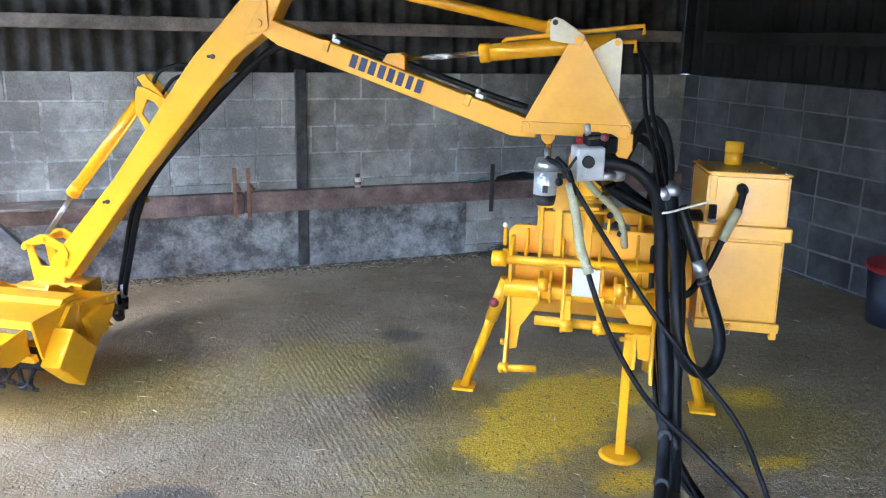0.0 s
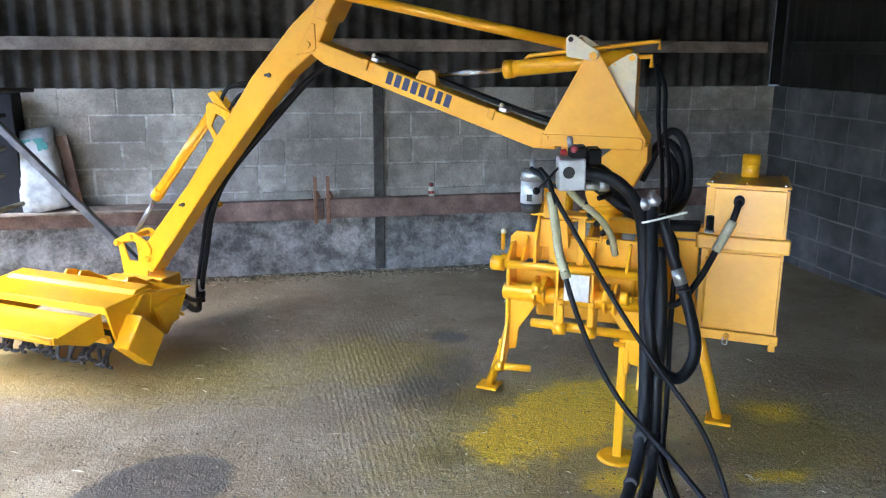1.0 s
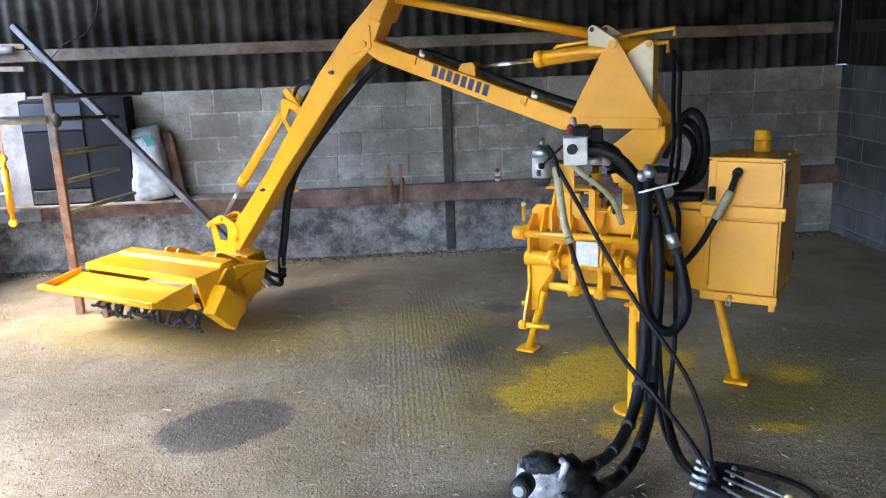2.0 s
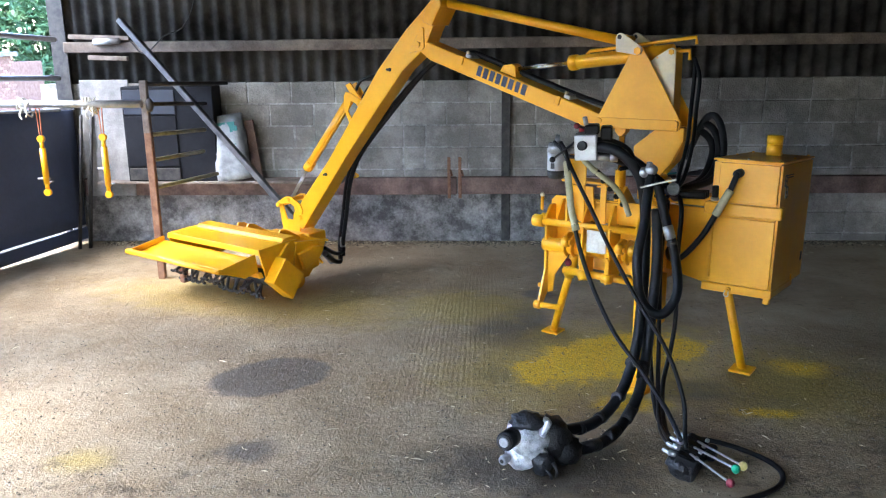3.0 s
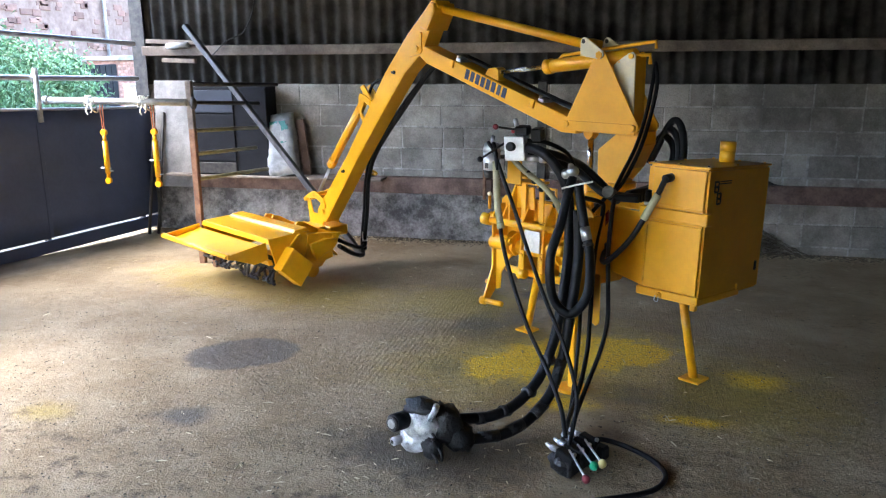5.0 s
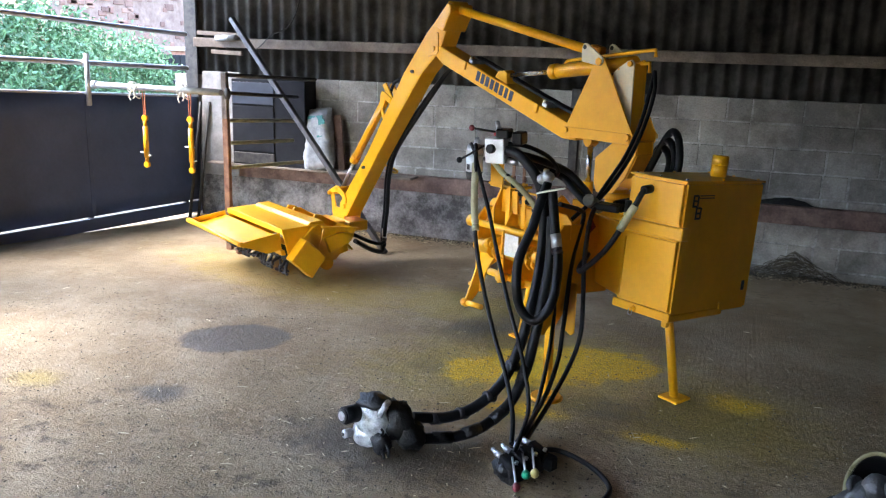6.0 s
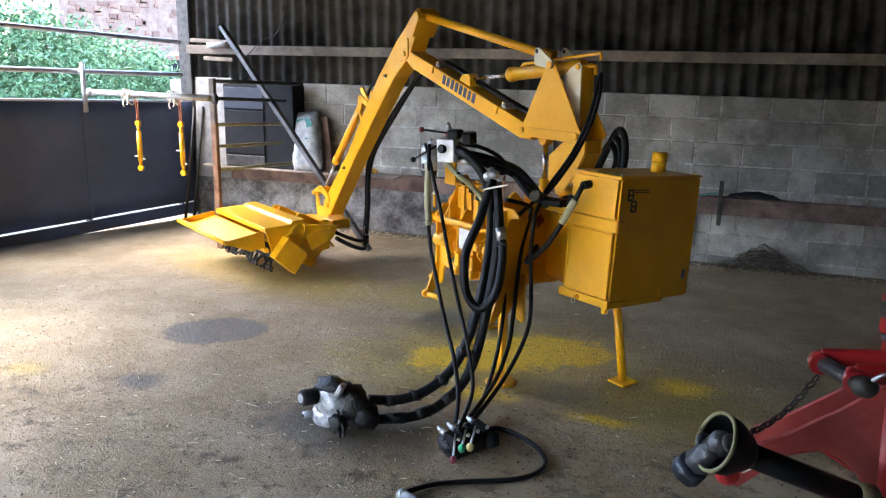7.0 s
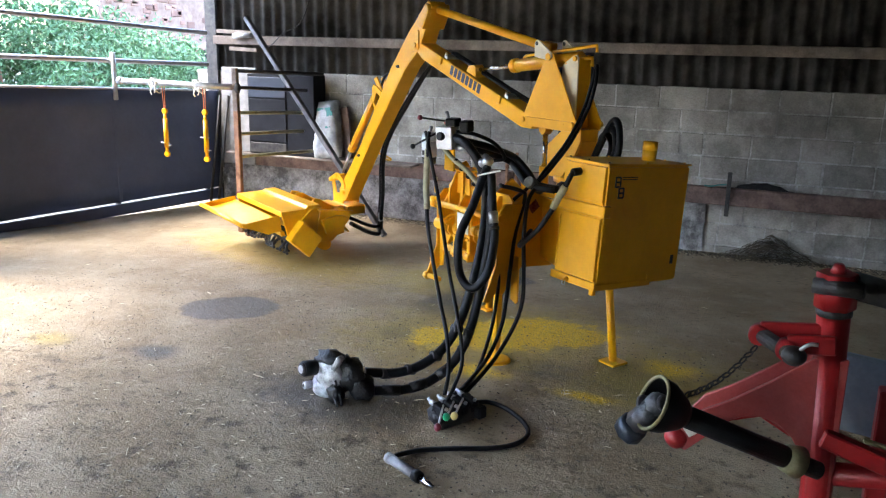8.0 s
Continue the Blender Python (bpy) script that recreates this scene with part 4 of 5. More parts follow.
# mast hoses and loops behind the column
for d in (0.0, 0.032):
    hose([(0.19, 0.56, 1.83), (0.215 + d, 0.50, 1.72), (0.235 + d, 0.42, 1.55), (0.285 + d, 0.25, 1.37), (0.32 + d, 0.05, 1.21), (0.335, -0.04, 1.13)], 0.0115)
for d, e in ((0.0, 0.0), (0.03, 0.05), (-0.035, -0.04)):
    hose([(0.14, 0.63, 1.22), (0.22 + d, 0.665, 1.42 + e), (0.31 + d, 0.64, 1.40 + e), (0.36 + d, 0.59, 1.27), (0.34 + d, 0.48, 1.13), (0.26, 0.22, 1.09)], 0.022)
for d, e in ((0.0, 0.0), (0.03, 0.035), (-0.03, 0.02)):
    hose([(0.05, -0.41, 1.36 + e), (0.068 + d, -0.22, 1.31 + e), (0.08 + d, -0.03, 1.24 + e), (0.20, -0.02 + d, 1.16 + e), (0.33, -0.04 + d, 1.13), (0.50, 0.0 + d, 1.125)], 0.021)
hose([(0.04, -0.42, 1.44), (0.08, -0.30, 1.42), (0.12, -0.18, 1.36), (0.11, -0.10, 1.27), (0.06, -0.16, 1.25)], 0.012)
part("hose_clamp", tube([(0.345, -0.10, 1.16), (0.335, -0.04, 1.13), (0.32, 0.02, 1.10)], 0.034, 12, 4), mat("dirty_grey_cloth", (0.12, 0.12, 0.10), (0.22, 0.21, 0.17), 25, 0.9, 0, 0.6, 60, 0.3), cutter, "pale cloth wrap round the hoses")
tie = part("cable_tie", tube([(0.30, -0.44, 1.212), (0.33, -0.455, 1.222), (0.40, -0.435, 1.243), (0.475, -0.418, 1.264)], 0.005, 6, 4), LIGHTROPE, cutter, "white cable tie")
vf = ball((0.335, -0.40, 1.30), 0.034, None, (1, 1, 0.85), 10)
ball((0.30, -0.41, 1.285), 0.028, vf, (1, 1, 1), 10)
rod((0.32, -0.41, 1.26), (0.33, -0.41, 1.34), 0.016, seg=8, bm=vf)
part("silver_fitting", vf, STEEL, cutter)
h = hose([(-0.02, -0.47, 1.345), (0.03, -0.44, 1.285), (0.107, -0.375, 1.205), (0.15, -0.315, 1.12), (0.168, -0.263, 1.02)], 0.0155, SLEEVE, label="pale banded hose")
for k in range(5):
    p0 = Vector((0.05 + k * 0.024, -0.425 + k * 0.032, 1.265 - k * 0.045))
    part("band", rod(p0 - Vector((0.005, -0.004, -0.005)), p0 + Vector((0.005, -0.004, -0.005)), 0.0185, seg=10), RUBBER, h)
# spool valve, levers and filter
R7 = pose(0, 0, 0, 4, -2, 22)
valve = part("valve_block", box((-0.01, -0.445, 1.402), (0.115, 0.09, 0.135), 0.006, R7), ALU, cutter, "pale cast valve block")
part("valve_knob", rod((-0.008, -0.485, 1.41), (-0.002, -0.515, 1.412), 0.026, seg=8), RUBBER, valve)
part("valve_cap", box((0.01, -0.42, 1.492), (0.075, 0.075, 0.05), 0.008, R7), RUBBER, valve)
part("valve_cap", box((0.065, -0.36, 1.47), (0.06, 0.08, 0.07), 0.008, R7), RUBBER, valve)
part("valve_stem", rod((-0.015, -0.44, 1.51), (-0.02, -0.45, 1.555), 0.013, seg=10), STEEL, valve)
part("port_fitting", rod((0.04, -0.42, 1.345), (0.11, -0.38, 1.345), 0.020, seg=8), STEEL, valve)
part("port_fitting", rod((0.10, -0.385, 1.345), (0.135, -0.365, 1.345), 0.026, seg=6), STEEL, valve)
for a, b, m_ in (((-0.01, -0.47, 1.50), (0.053, -0.684, 1.533), MAROON), ((-0.05, -0.49, 1.43), (-0.108, -0.629, 1.347), RUBBER)):
    lv = part("valve_lever", rod(a, b, 0.006, seg=8), IRON, valve)
    part("lever_ball", ball(b, 0.016), m_, lv)
part("red_cap", rod((-0.045, -0.43, 1.475), (-0.05, -0.43, 1.50), 0.014, seg=10), RED, valve)
flt = part("oil_filter", rod((-0.172, -0.469, 1.265), (-0.172, -0.469, 1.365), 0.047, seg=24), ALU, cutter, "silver spin-on oil filter")
part("filter_head", rod((-0.172, -0.469, 1.365), (-0.172, -0.469, 1.415), 0.052, 0.040, seg=20), STEEL, flt)
part("filter_base", rod((-0.172, -0.469, 1.225), (-0.172, -0.469, 1.268), 0.040, 0.048, seg=20), IRON, flt)
part("filter_mark", box((-0.168, -0.5155, 1.295), (0.022, 0.004, 0.03), 0.001), IRON, flt)
part("filter_pipe", rod((-0.172, -0.469, 1.41), (-0.172, -0.455, 1.455), 0.012, seg=10), STEEL, flt)
part("valve_bracket", box((-0.09, -0.37, 1.265), (0.10, 0.014, 0.16), 0.003), YELLOW, cutter)
part("valve_bracket", box((-0.09, -0.40, 1.335), (0.18, 0.07, 0.012), 0.003), IRON, cutter)
# hoses along the arm
for d in (0.0, 0.03):
    hose([(-1.40, 0.545 + d, 1.87), (-1.25, 0.55 + d, 1.82), (-0.90, 0.55 + d, 1.70), (-0.55, 0.55 + d, 1.585), (-0.36, 0.55 + d, 1.53)], 0.014)
for u in (-1.37, -0.60):
    z = 1.955 - 0.333 * (u + 1.76)
    cl = part("hose_clamp", box((u, 0.52, z + 0.018), (0.05, 0.12, 0.028), 0.006, pose(0, 0, 0, 0, 18.4, 0)), STEEL, cutter)
    part("clamp_bolt", ball((u - 0.01, 0.475, z + 0.04), 0.014, None, (1, 1, 1), 8), WORN_SHEEN, cl)
for d, e in ((0.0, 0.0), (0.035, 0.02)):
    hose([(-1.66, 0.63, 1.83 + e), (-1.86, 0.64, 1.75), (-2.215 + d, 0.64, 1.45), (-2.58 + d, 0.645, 1.08), (-2.75 + d, 0.68, 0.82), (-2.88 + d, 0.75, 0.50), (-2.955 + d, 0.775, 0.25), (-2.965 + d, 0.78, 0.12)], 0.019)
hose([(-2.50, 0.53, 1.55), (-2.44, 0.55, 1.655), (-2.30, 0.60, 1.69), (-2.20, 0.63, 1.62), (-2.22, 0.64, 1.50)], 0.012)
hose([(-2.46, 0.56, 1.50), (-2.38, 0.58, 1.61), (-2.27, 0.62, 1.63), (-2.21, 0.64, 1.55)], 0.011)
part("hose_bracket", tube([(-2.80, 0.60, 0.93), (-2.74, 0.68, 0.90), (-2.69, 0.745, 0.86), (-2.74, 0.755, 0.84), (-2.79, 0.69, 0.87)], 0.011, 8, 4), YELLOW, cutter)
part("hose_elbow", tube([(-2.965, 0.78, 0.20), (-2.965, 0.78, 0.085), (-2.94, 0.74, 0.07), (-2.86, 0.58, 0.13), (-2.70, 0.32, 0.27)], 0.021, 10, 5), IRON, cutter)
part("hose_elbow", tube([(-2.93, 0.78, 0.22), (-2.92, 0.775, 0.17), (-2.90, 0.70, 0.16), (-2.86, 0.58, 0.20), (-2.70, 0.30, 0.33)], 0.018, 10, 5), RUBBER, cutter)
cuff(cutter, (-2.93, 0.78, 0.20), (-2.935, 0.778, 0.29), 0.024)

# ---- gearbox lying on the floor ----
gb = thing("gearbox", pose(1.42, 2.00, 0, 0, 0, -14), "silver and black pump gearbox with taped hoses lying on the floor", "gearbox")


def crumple(c, size, seed, amount=0.16, seg=18):
    bm = ball((0, 0, 0), 1.0, None, (1, 1, 1), seg)
    for v in bm.verts:
        n = noise.noise(v.co * 2.1 + Vector((seed, 0, 0))) + 0.6 * noise.noise(v.co * 5.3 + Vector((0, seed, 0)))
        v.co *= 1 + amount * n
        v.co = Vector((v.co.x * size[0], v.co.y * size[1], v.co.z * size[2])) + Vector(c)
    return bm


def clamp_floor(bm, z=0.003):
    for v in bm.verts:
        v.co.z = max(v.co.z, z)
    return bm


FOIL = mat("crumpled_silver_paint", (0.26, 0.26, 0.27), (0.80, 0.81, 0.83), 6.5, 0.30, 0.2, 0.8, 28, 0.25, crisp=True)
part("housing", clamp_floor(crumple((0, 0, 0.135), (0.118, 0.10, 0.132), 3, 0.13)), FOIL, gb, "silver cast housing")
part("lower_housing", clamp_floor(crumple((-0.02, -0.02, 0.075), (0.085, 0.09, 0.075), 8, 0.12)), FOIL, gb)
hub = part("shaft_hub", rod((-0.055, -0.07, 0.185), (-0.075, -0.155, 0.195), 0.044, seg=20), RUBBER, gb)
part("hub_ring", rod((-0.074, -0.150, 0.194), (-0.0775, -0.166, 0.196), 0.036, seg=20), IRON, hub)
part("spline_bore", rod((-0.0765, -0.16, 0.1955), (-0.0785, -0.1695, 0.1965), 0.024, seg=12), STEEL, hub)
bossp = part("side_boss", rod((-0.075, -0.09, 0.085), (-0.092, -0.135, 0.085), 0.022, seg=14), STEEL, gb)
part("boss_bore", rod((-0.0925, -0.134, 0.085), (-0.0945, -0.139, 0.085), 0.011, seg=10), IRON, bossp)
part("top_wrap", crumple((0.01, -0.02, 0.245), (0.085, 0.07, 0.038), 41, 0.42), TAPE, gb, "crumpled black tape on the housing")
for c, s, q in (((0.11, 0.03, 0.15), (0.085, 0.075, 0.10), 12), ((0.16, 0.06, 0.08), (0.08, 0.07, 0.075), 17), ((0.08, -0.06, 0.06), (0.05, 0.045, 0.055), 22)):
    part("pump_body", clamp_floor(crumple(c, s, q, 0.3)), TAPE, gb, "black greasy pump body")
part("end_cover", box((0.085, -0.045, 0.235), (0.03, 0.07, 0.085), 0.008, pose(0, 0, 0, -10, 25, 20)), FOIL, gb)
for k, (a, b) in enumerate((((0.10, -0.09, 0.05), (0.13, -0.10, 0.01)), ((0.13, -0.08, 0.08), (0.15, -0.09, 0.02)), ((0.09, -0.07, 0.14), (0.105, -0.10, 0.12)))):
    part("tape_end", tube([a, ((a[0] + b[0]) / 2 + 0.012, a[1] - 0.012, (a[2] + b[2]) / 2), b], 0.007, 6, 4), TAPE, gb)

# ---- lever box ----
lb = thing("control_lever_box", pose(2.18, 1.985, 0, 0, 0, 62), "black hydraulic control box with three coloured lever knobs on the floor", "control box")
for k in range(4):
    part("section", box((-0.105 + 0.065 * k, 0.01, 0.07), (0.05, 0.10, 0.115), 0.008, pose(0, 0, 0, 14, 0, 0)), RUBBER, lb)
part("body", box((0, 0.0, 0.05), (0.26, 0.075, 0.09), 0.010), IRON, lb)
part("end_block", box((0.12, -0.03, 0.05), (0.06, 0.10, 0.07), 0.010), RUBBER, lb)
for k in range(4):
    u = -0.11 + 0.065 * k
    sec = part("spool_end", rod((u, 0.045, 0.12), (u, 0.085, 0.123), 0.015, seg=10), STEEL, lb)
    part("hose_union", rod((u, 0.08, 0.12), (u + 0.01, 0.115, 0.128), 0.011, seg=6), STEEL, sec)
for c, sz, q in (((-0.06, 0.03, 0.055), (0.09, 0.07, 0.06), 31), ((0.07, 0.035, 0.05), (0.085, 0.065, 0.055), 37)):
    part("greasy_casing", clamp_floor(crumple(c, sz, q, 0.28)), TAPE, lb, "black greasy casing")
for k in range(4):
    part("section_bolt", bolt((-0.105 + 0.065 * k, -0.038, 0.115), (0, -0.4, 1), 0.010, 0.014), STEEL, lb)
inv = pose(2.18, 1.985, 0, 0, 0, 62).inverted()
for (x, y, z), u, m_ in (((2.264, 1.636, 0.205), -0.03, GREEN), ((2.298, 1.652, 0.21), 0.035, CREAM), ((2.235, 1.60, 0.16), -0.10, MAROON)):
    e = inv @ Vector((x, y, z))
    lv = part("lever", rod((u, -0.01, 0.135), e, 0.0055, seg=8), STEEL, lb)
    part("knob", ball(e, 0.019, None, (1, 1, 1.1), 12), m_, lv)

# ---- cable with plug ----
cab = thing("power_cable", pose(0, 0, 0), "black cable looped on the floor ending in a grey plug", "cable")
part("lead", tube([(2.16, 2.12, 0.05), (2.26, 2.26, 0.02), (2.393, 2.218, 0.016), (2.52, 2.10, 0.016), (2.575, 1.98, 0.016), (2.545, 1.86, 0.016), (2.45, 1.77, 0.016), (2.277, 1.685, 0.016), (2.15, 1.61, 0.016), (2.075, 1.52, 0.02), (2.05, 1.46, 0.025)], 0.0125, 10, 7), RUBBER, cab)
plug = part("plug", rod((2.045, 1.457, 0.026), (2.235, 1.355, 0.03), 0.024, seg=16), mat("grey_plastic", (0.16, 0.16, 0.17), (0.24, 0.24, 0.25), 10, 0.45, 0, 0.1, 90, 0.1), cab, "grey plug sleeve")
part("collar", rod((2.225, 1.36, 0.03), (2.262, 1.34, 0.031), 0.031, 0.028, seg=12), RUBBER, plug)
part("tip", rod((2.258, 1.342, 0.031), (2.35, 1.292, 0.028), 0.021, 0.010, seg=12), CHROME, plug)
part("end_ring", rod((2.035, 1.462, 0.026), (2.062, 1.448, 0.026), 0.027, seg=14), STEEL, plug)

# ---- red implement with drive shaft ----
red = thing("red_implement", pose(0, 0, 0), "red-painted tractor implement headstock with curved side plate", "implement")
post = part("mast_post", rod((3.868, 1.055, 0.0), (3.826, 1.055, 1.20), 0.051, seg=18), RED, red)
part("post_band", rod((3.829, 1.055, 1.135), (3.828, 1.055, 1.158), 0.055, seg=18), IRON, post)
part("post_head", rod((3.828, 1.055, 1.158), (3.824, 1.055, 1.275), 0.064, seg=6), RED, post)
part("head_pin", rod((3.755, 1.02, 1.235), (3.90, 0.99, 1.24), 0.026, seg=14), IRON, post)
part("head_knob", rod((3.824, 1.055, 1.270), (3.825, 1.055, 1.305), 0.026, 0.016, seg=12), RED, post)
outline = [(3.395, 0.655), (3.375, 0.60), (3.42, 0.585), (3.50, 0.668), (3.553, 0.727), (3.60, 0.752), (3.648, 0.761), (3.70, 0.748), (3.751, 0.707), (3.785, 0.655), (3.806, 0.59), (3.818, 0.50), (3.82, 0.10), (3.89, 0.10), (3.89, 1.0), (3.79, 0.993), (3.687, 0.905), (3.55, 0.80), (3.46, 0.745)]
part("side_plate", plate(outline, 1.015, 1.035, 0.003), DUSTRED, red, "dusty red curved side plate")
part("side_plate", plate(outline, 1.16, 1.18, 0.003), DUSTRED, red)
part("arm_web", plate([(3.50, 0.668), (3.553, 0.727), (3.648, 0.761), (3.751, 0.707), (3.746, 0.70), (3.648, 0.752), (3.556, 0.718), (3.505, 0.662)], 1.035, 1.16, 0.001), RED, red)
part("lower_ball", ball((3.385, 1.03, 0.625), 0.042, None, (1, 1, 1), 14), RED, red)
part("worn_face", box((3.45, 1.008, 0.69), (0.09, 0.008, 0.05), 0.003, pose(0, 0, 0, 0, -38, 0)), WHITE, red, "bare worn metal patch")
for (x, z, y) in ((3.615, 1.045, 1.03), (3.70, 1.045, 0.92)):
    lg_ = part("top_lug", box(((x + 3.84) / 2, y, z + 0.025), (3.84 - x, 0.024, 0.062), 0.006, pose(0, 0, 0, 0, -6, 0)), RED, red)
    part("lug_eye", rod((x, y - 0.025, z), (x, y + 0.025, z), 0.034, seg=18), RED, lg_)
part("top_pin", rod((3.60, 1.06, 1.045), (3.715, 0.885, 1.042), 0.026, seg=14), IRON, red)
part("pin_end", ball((3.722, 0.874, 1.042), 0.032, None, (1.2, 1, 1), 12), IRON, red)
part("pin_clip", tube([(3.735, 0.865, 1.065), (3.76, 0.86, 1.09), (3.785, 0.86, 1.092)], 0.006, 6, 4), STEEL, red)
part("brace", box((3.96, 1.0, 0.70), (0.25, 0.05, 0.06), 0.006, pose(0, 0, 0, 0, 17, 0)), RED, red)
part("cross_tube", rod((3.86, 1.06, 0.58), (4.6, 1.3, 0.56), 0.04), RED, red)
part("frame_post", box((4.05, 1.25, 0.42), (0.07, 0.07, 0.84), 0.006), RED, red)
part("base_beam", box((4.15, 1.10, 0.06), (0.9, 0.40, 0.12), 0.01), RED, red)
part("upper_beam", rod((3.87, 1.06, 1.24), (4.5, 1.35, 1.05), 0.045), IRON, red)
part("blue_panel", box((4.05, 1.42, 0.73), (0.38, 0.03, 0.30), 0.01, pose(0, 0, 0, 0, 6, 0)), mat("blue_grey_plastic", (0.16, 0.20, 0.24), (0.24, 0.29, 0.33), 5, 0.5, 0, 0.1, 60, 0.15), red, "blue-grey plastic panel")
part("brass_strip", box((4.02, 1.0, 0.74), (0.12, 0.02, 0.012), 0.003, pose(0, 0, 0, 0, 10, 0)), GUARD, red)
# chain links
ca, cb_ = Vector((3.612, 1.0, 1.012)), Vector((3.425, 0.72, 0.915))
for k in range(13):
    s = (k + 0.5) / 13
    c = ca.lerp(cb_, s) - Vector((0, 0, 0.03 * math.sin(math.pi * s)))
    d = (cb_ - ca).normalized()
    n_ = d.cross(Vector((0, 0, 1))).normalized() if k % 2 else d.cross(Vector((0, 0, 1))).cross(d).normalized()
    pts = [c + d * 0.017 * math.cos(a) + n_ * 0.009 * math.sin(a) for a in (2 * math.pi * j / 10 for j in range(11))]
    part("chain_link", tube(pts, 0.0033, 6, 1, None, False), IRON, red)
sh = thing("drive_shaft", pose(0, 0, 0), "black drive shaft with grey joint and dirty yellow guard", "drive shaft")
c0, c1 = Vector((3.375, 0.675, 0.885)), Vector((3.76, 0.885, 0.69))
ax = (c1 - c0).normalized()
part("shaft_tube", rod(c0 + ax * 0.05, c1, 0.036, seg=18), RUBBER, sh)
bell = bmesh.new()
prof = [(-0.045, 0.083), (-0.04, 0.087), (0.0, 0.081), (0.05, 0.056), (0.07, 0.04)]
q = ax.to_track_quat("Z", "Y").to_matrix()
rings = []
for inner in (0, 1):
    for a, r in (prof if not inner else prof[::-1]):
        rings.append([bell.verts.new(c0 + q @ Vector(((r - 0.006 * inner) * math.cos(t), (r - 0.006 * inner) * math.sin(t), a))) for t in (2 * math.pi * k / 28 for k in range(28))])
for a, b in zip(rings, rings[1:] + rings[:1]):
    for k in range(28):
        bell.faces.new((a[k], a[(k + 1) % 28], b[(k + 1) % 28], b[k])).smooth = True
bl = part("guard_bell", bell, RUBBER, sh, "black plastic guard bell")
rim = [c0 - ax * 0.045 + q @ Vector((0.084 * math.cos(t), 0.084 * math.sin(t), 0)) for t in (2 * math.pi * k / 28 for k in range(29))]
part("guard_rim", tube(rim, 0.006, 8, 1, None, False), GUARD, bl, "dirty yellow rim")
jd = Vector((-0.55, 0.22, -0.80)).normalized()
DARKSTEEL = mat("greasy_steel", (0.05, 0.052, 0.06), (0.14, 0.145, 0.16), 18, 0.5, 0.5, 0.4, 80, 0.3)
part("joint_cross", ball(c0 - ax * 0.03, 0.038, None, (1, 1, 1), 8), DARKSTEEL, sh)
yk = part("yoke", rod(c0 - ax * 0.03 + jd * 0.01, c0 - ax * 0.03 + jd * 0.11, 0.036, 0.042, seg=6), DARKSTEEL, sh)
for s in (-1, 1):
    part("yoke_ear", rod(c0 - ax * 0.04 + Vector((0.5, -0.5, 0.3)).normalized() * 0.045 * s, c0 - ax * 0.04 + Vector((0.5, -0.5, 0.3)).normalized() * 0.062 * s, 0.026, seg=14), DARKSTEEL, yk)
part("yoke_collar", rod(c0 - ax * 0.03 + jd * 0.11, c0 - ax * 0.03 + jd * 0.16, 0.047, 0.05, seg=8), mat("blue_black_collar", (0.03, 0.04, 0.06), (0.07, 0.085, 0.11), 12, 0.45, 0.4, 0.2, 80, 0.2), yk)
part("rear_guard", rod(c1 - ax * 0.035, c1 + ax * 0.02, 0.043, 0.055, seg=18), GUARD, sh, "dirty yellow rear guard")
part("stub_shaft", rod(c1, c1 + ax * 0.10, 0.03, seg=14), IRON, sh)

# ---- tub seen beside the far wall ----
tub = thing("black_tub", pose(4.99, 3.88, 0), "black plastic tub with a red rim beside the wall", "tub")
part("bucket", rod((0, 0, 0), (0, 0, 0.40), 0.20, 0.235, seg=24), mat("navy_black_plastic", (0.02, 0.025, 0.04), (0.04, 0.045, 0.07), 6, 0.5, 0, 0.1, 50, 0.1), tub)
part("rim", rod((0, 0, 0.38), (0, 0, 0.43), 0.245, seg=24), RED, tub, "red rim")

# ---- along the back wall ----
shelf = structure("shelf_plank", box((-1.45, 6.62, 0.592), (2.5, 0.22, 0.024), 0.004), TIMBER, "rough plank laid on the wall beam", "shelf")
for x in (0.855, 0.965):
    b_ = thing("wall_hook", pose(x, 6.715, 0), "rusty steel strap hook on the timber beam", "hook", "strap hooks")
    part("strap", box((0, 0, 0.60), (0.032, 0.012, 0.42), 0.003), RUST, b_)
    part("arm", box((0.02, -0.04, 0.655), (0.026, 0.09, 0.022), 0.003, pose(0, 0, 0, 25, 0, 12)), RUST, b_)
b_ = thing("wall_strap", pose(3.155, 6.715, 0), "dark steel strap clamping the timber beam", "strap")
part("strap", box((0, 0, 0.545), (0.04, 0.012, 0.44), 0.003), IRON, b_)
part("bolt", bolt((0, -0.006, 0.66), (0, -1, 0), 0.012, 0.01), IRON, b_)
can = thing("spray_can", pose(1.893, 6.745, 0.605), "small pale spray can with red cap on the beam", "spray can")
part("body", rod((0, 0, 0), (0, 0, 0.085), 0.027, seg=16), WHITE, can)
part("cap", rod((0, 0, 0.085), (0, 0, 0.118), 0.020, seg=14), MAROON, can)
part("band", rod((0, 0, 0.02), (0, 0, 0.05), 0.0275, seg=16), DUSTRED, can)
cl = crumple((0, 0, 0), (0.27, 0.035, 0.045), 5, 0.35, 20)
for v in cl.verts:
    v.co.z = max(v.co.z - 0.04 * abs(v.co.x) / 0.27, -0.02)
cloth = tagged(part("black_cloth", cl, TAPE), "crumpled black cloth lying on the timber beam", "cloth")
cloth.matrix_world = pose(3.47, 6.77, 0.63)
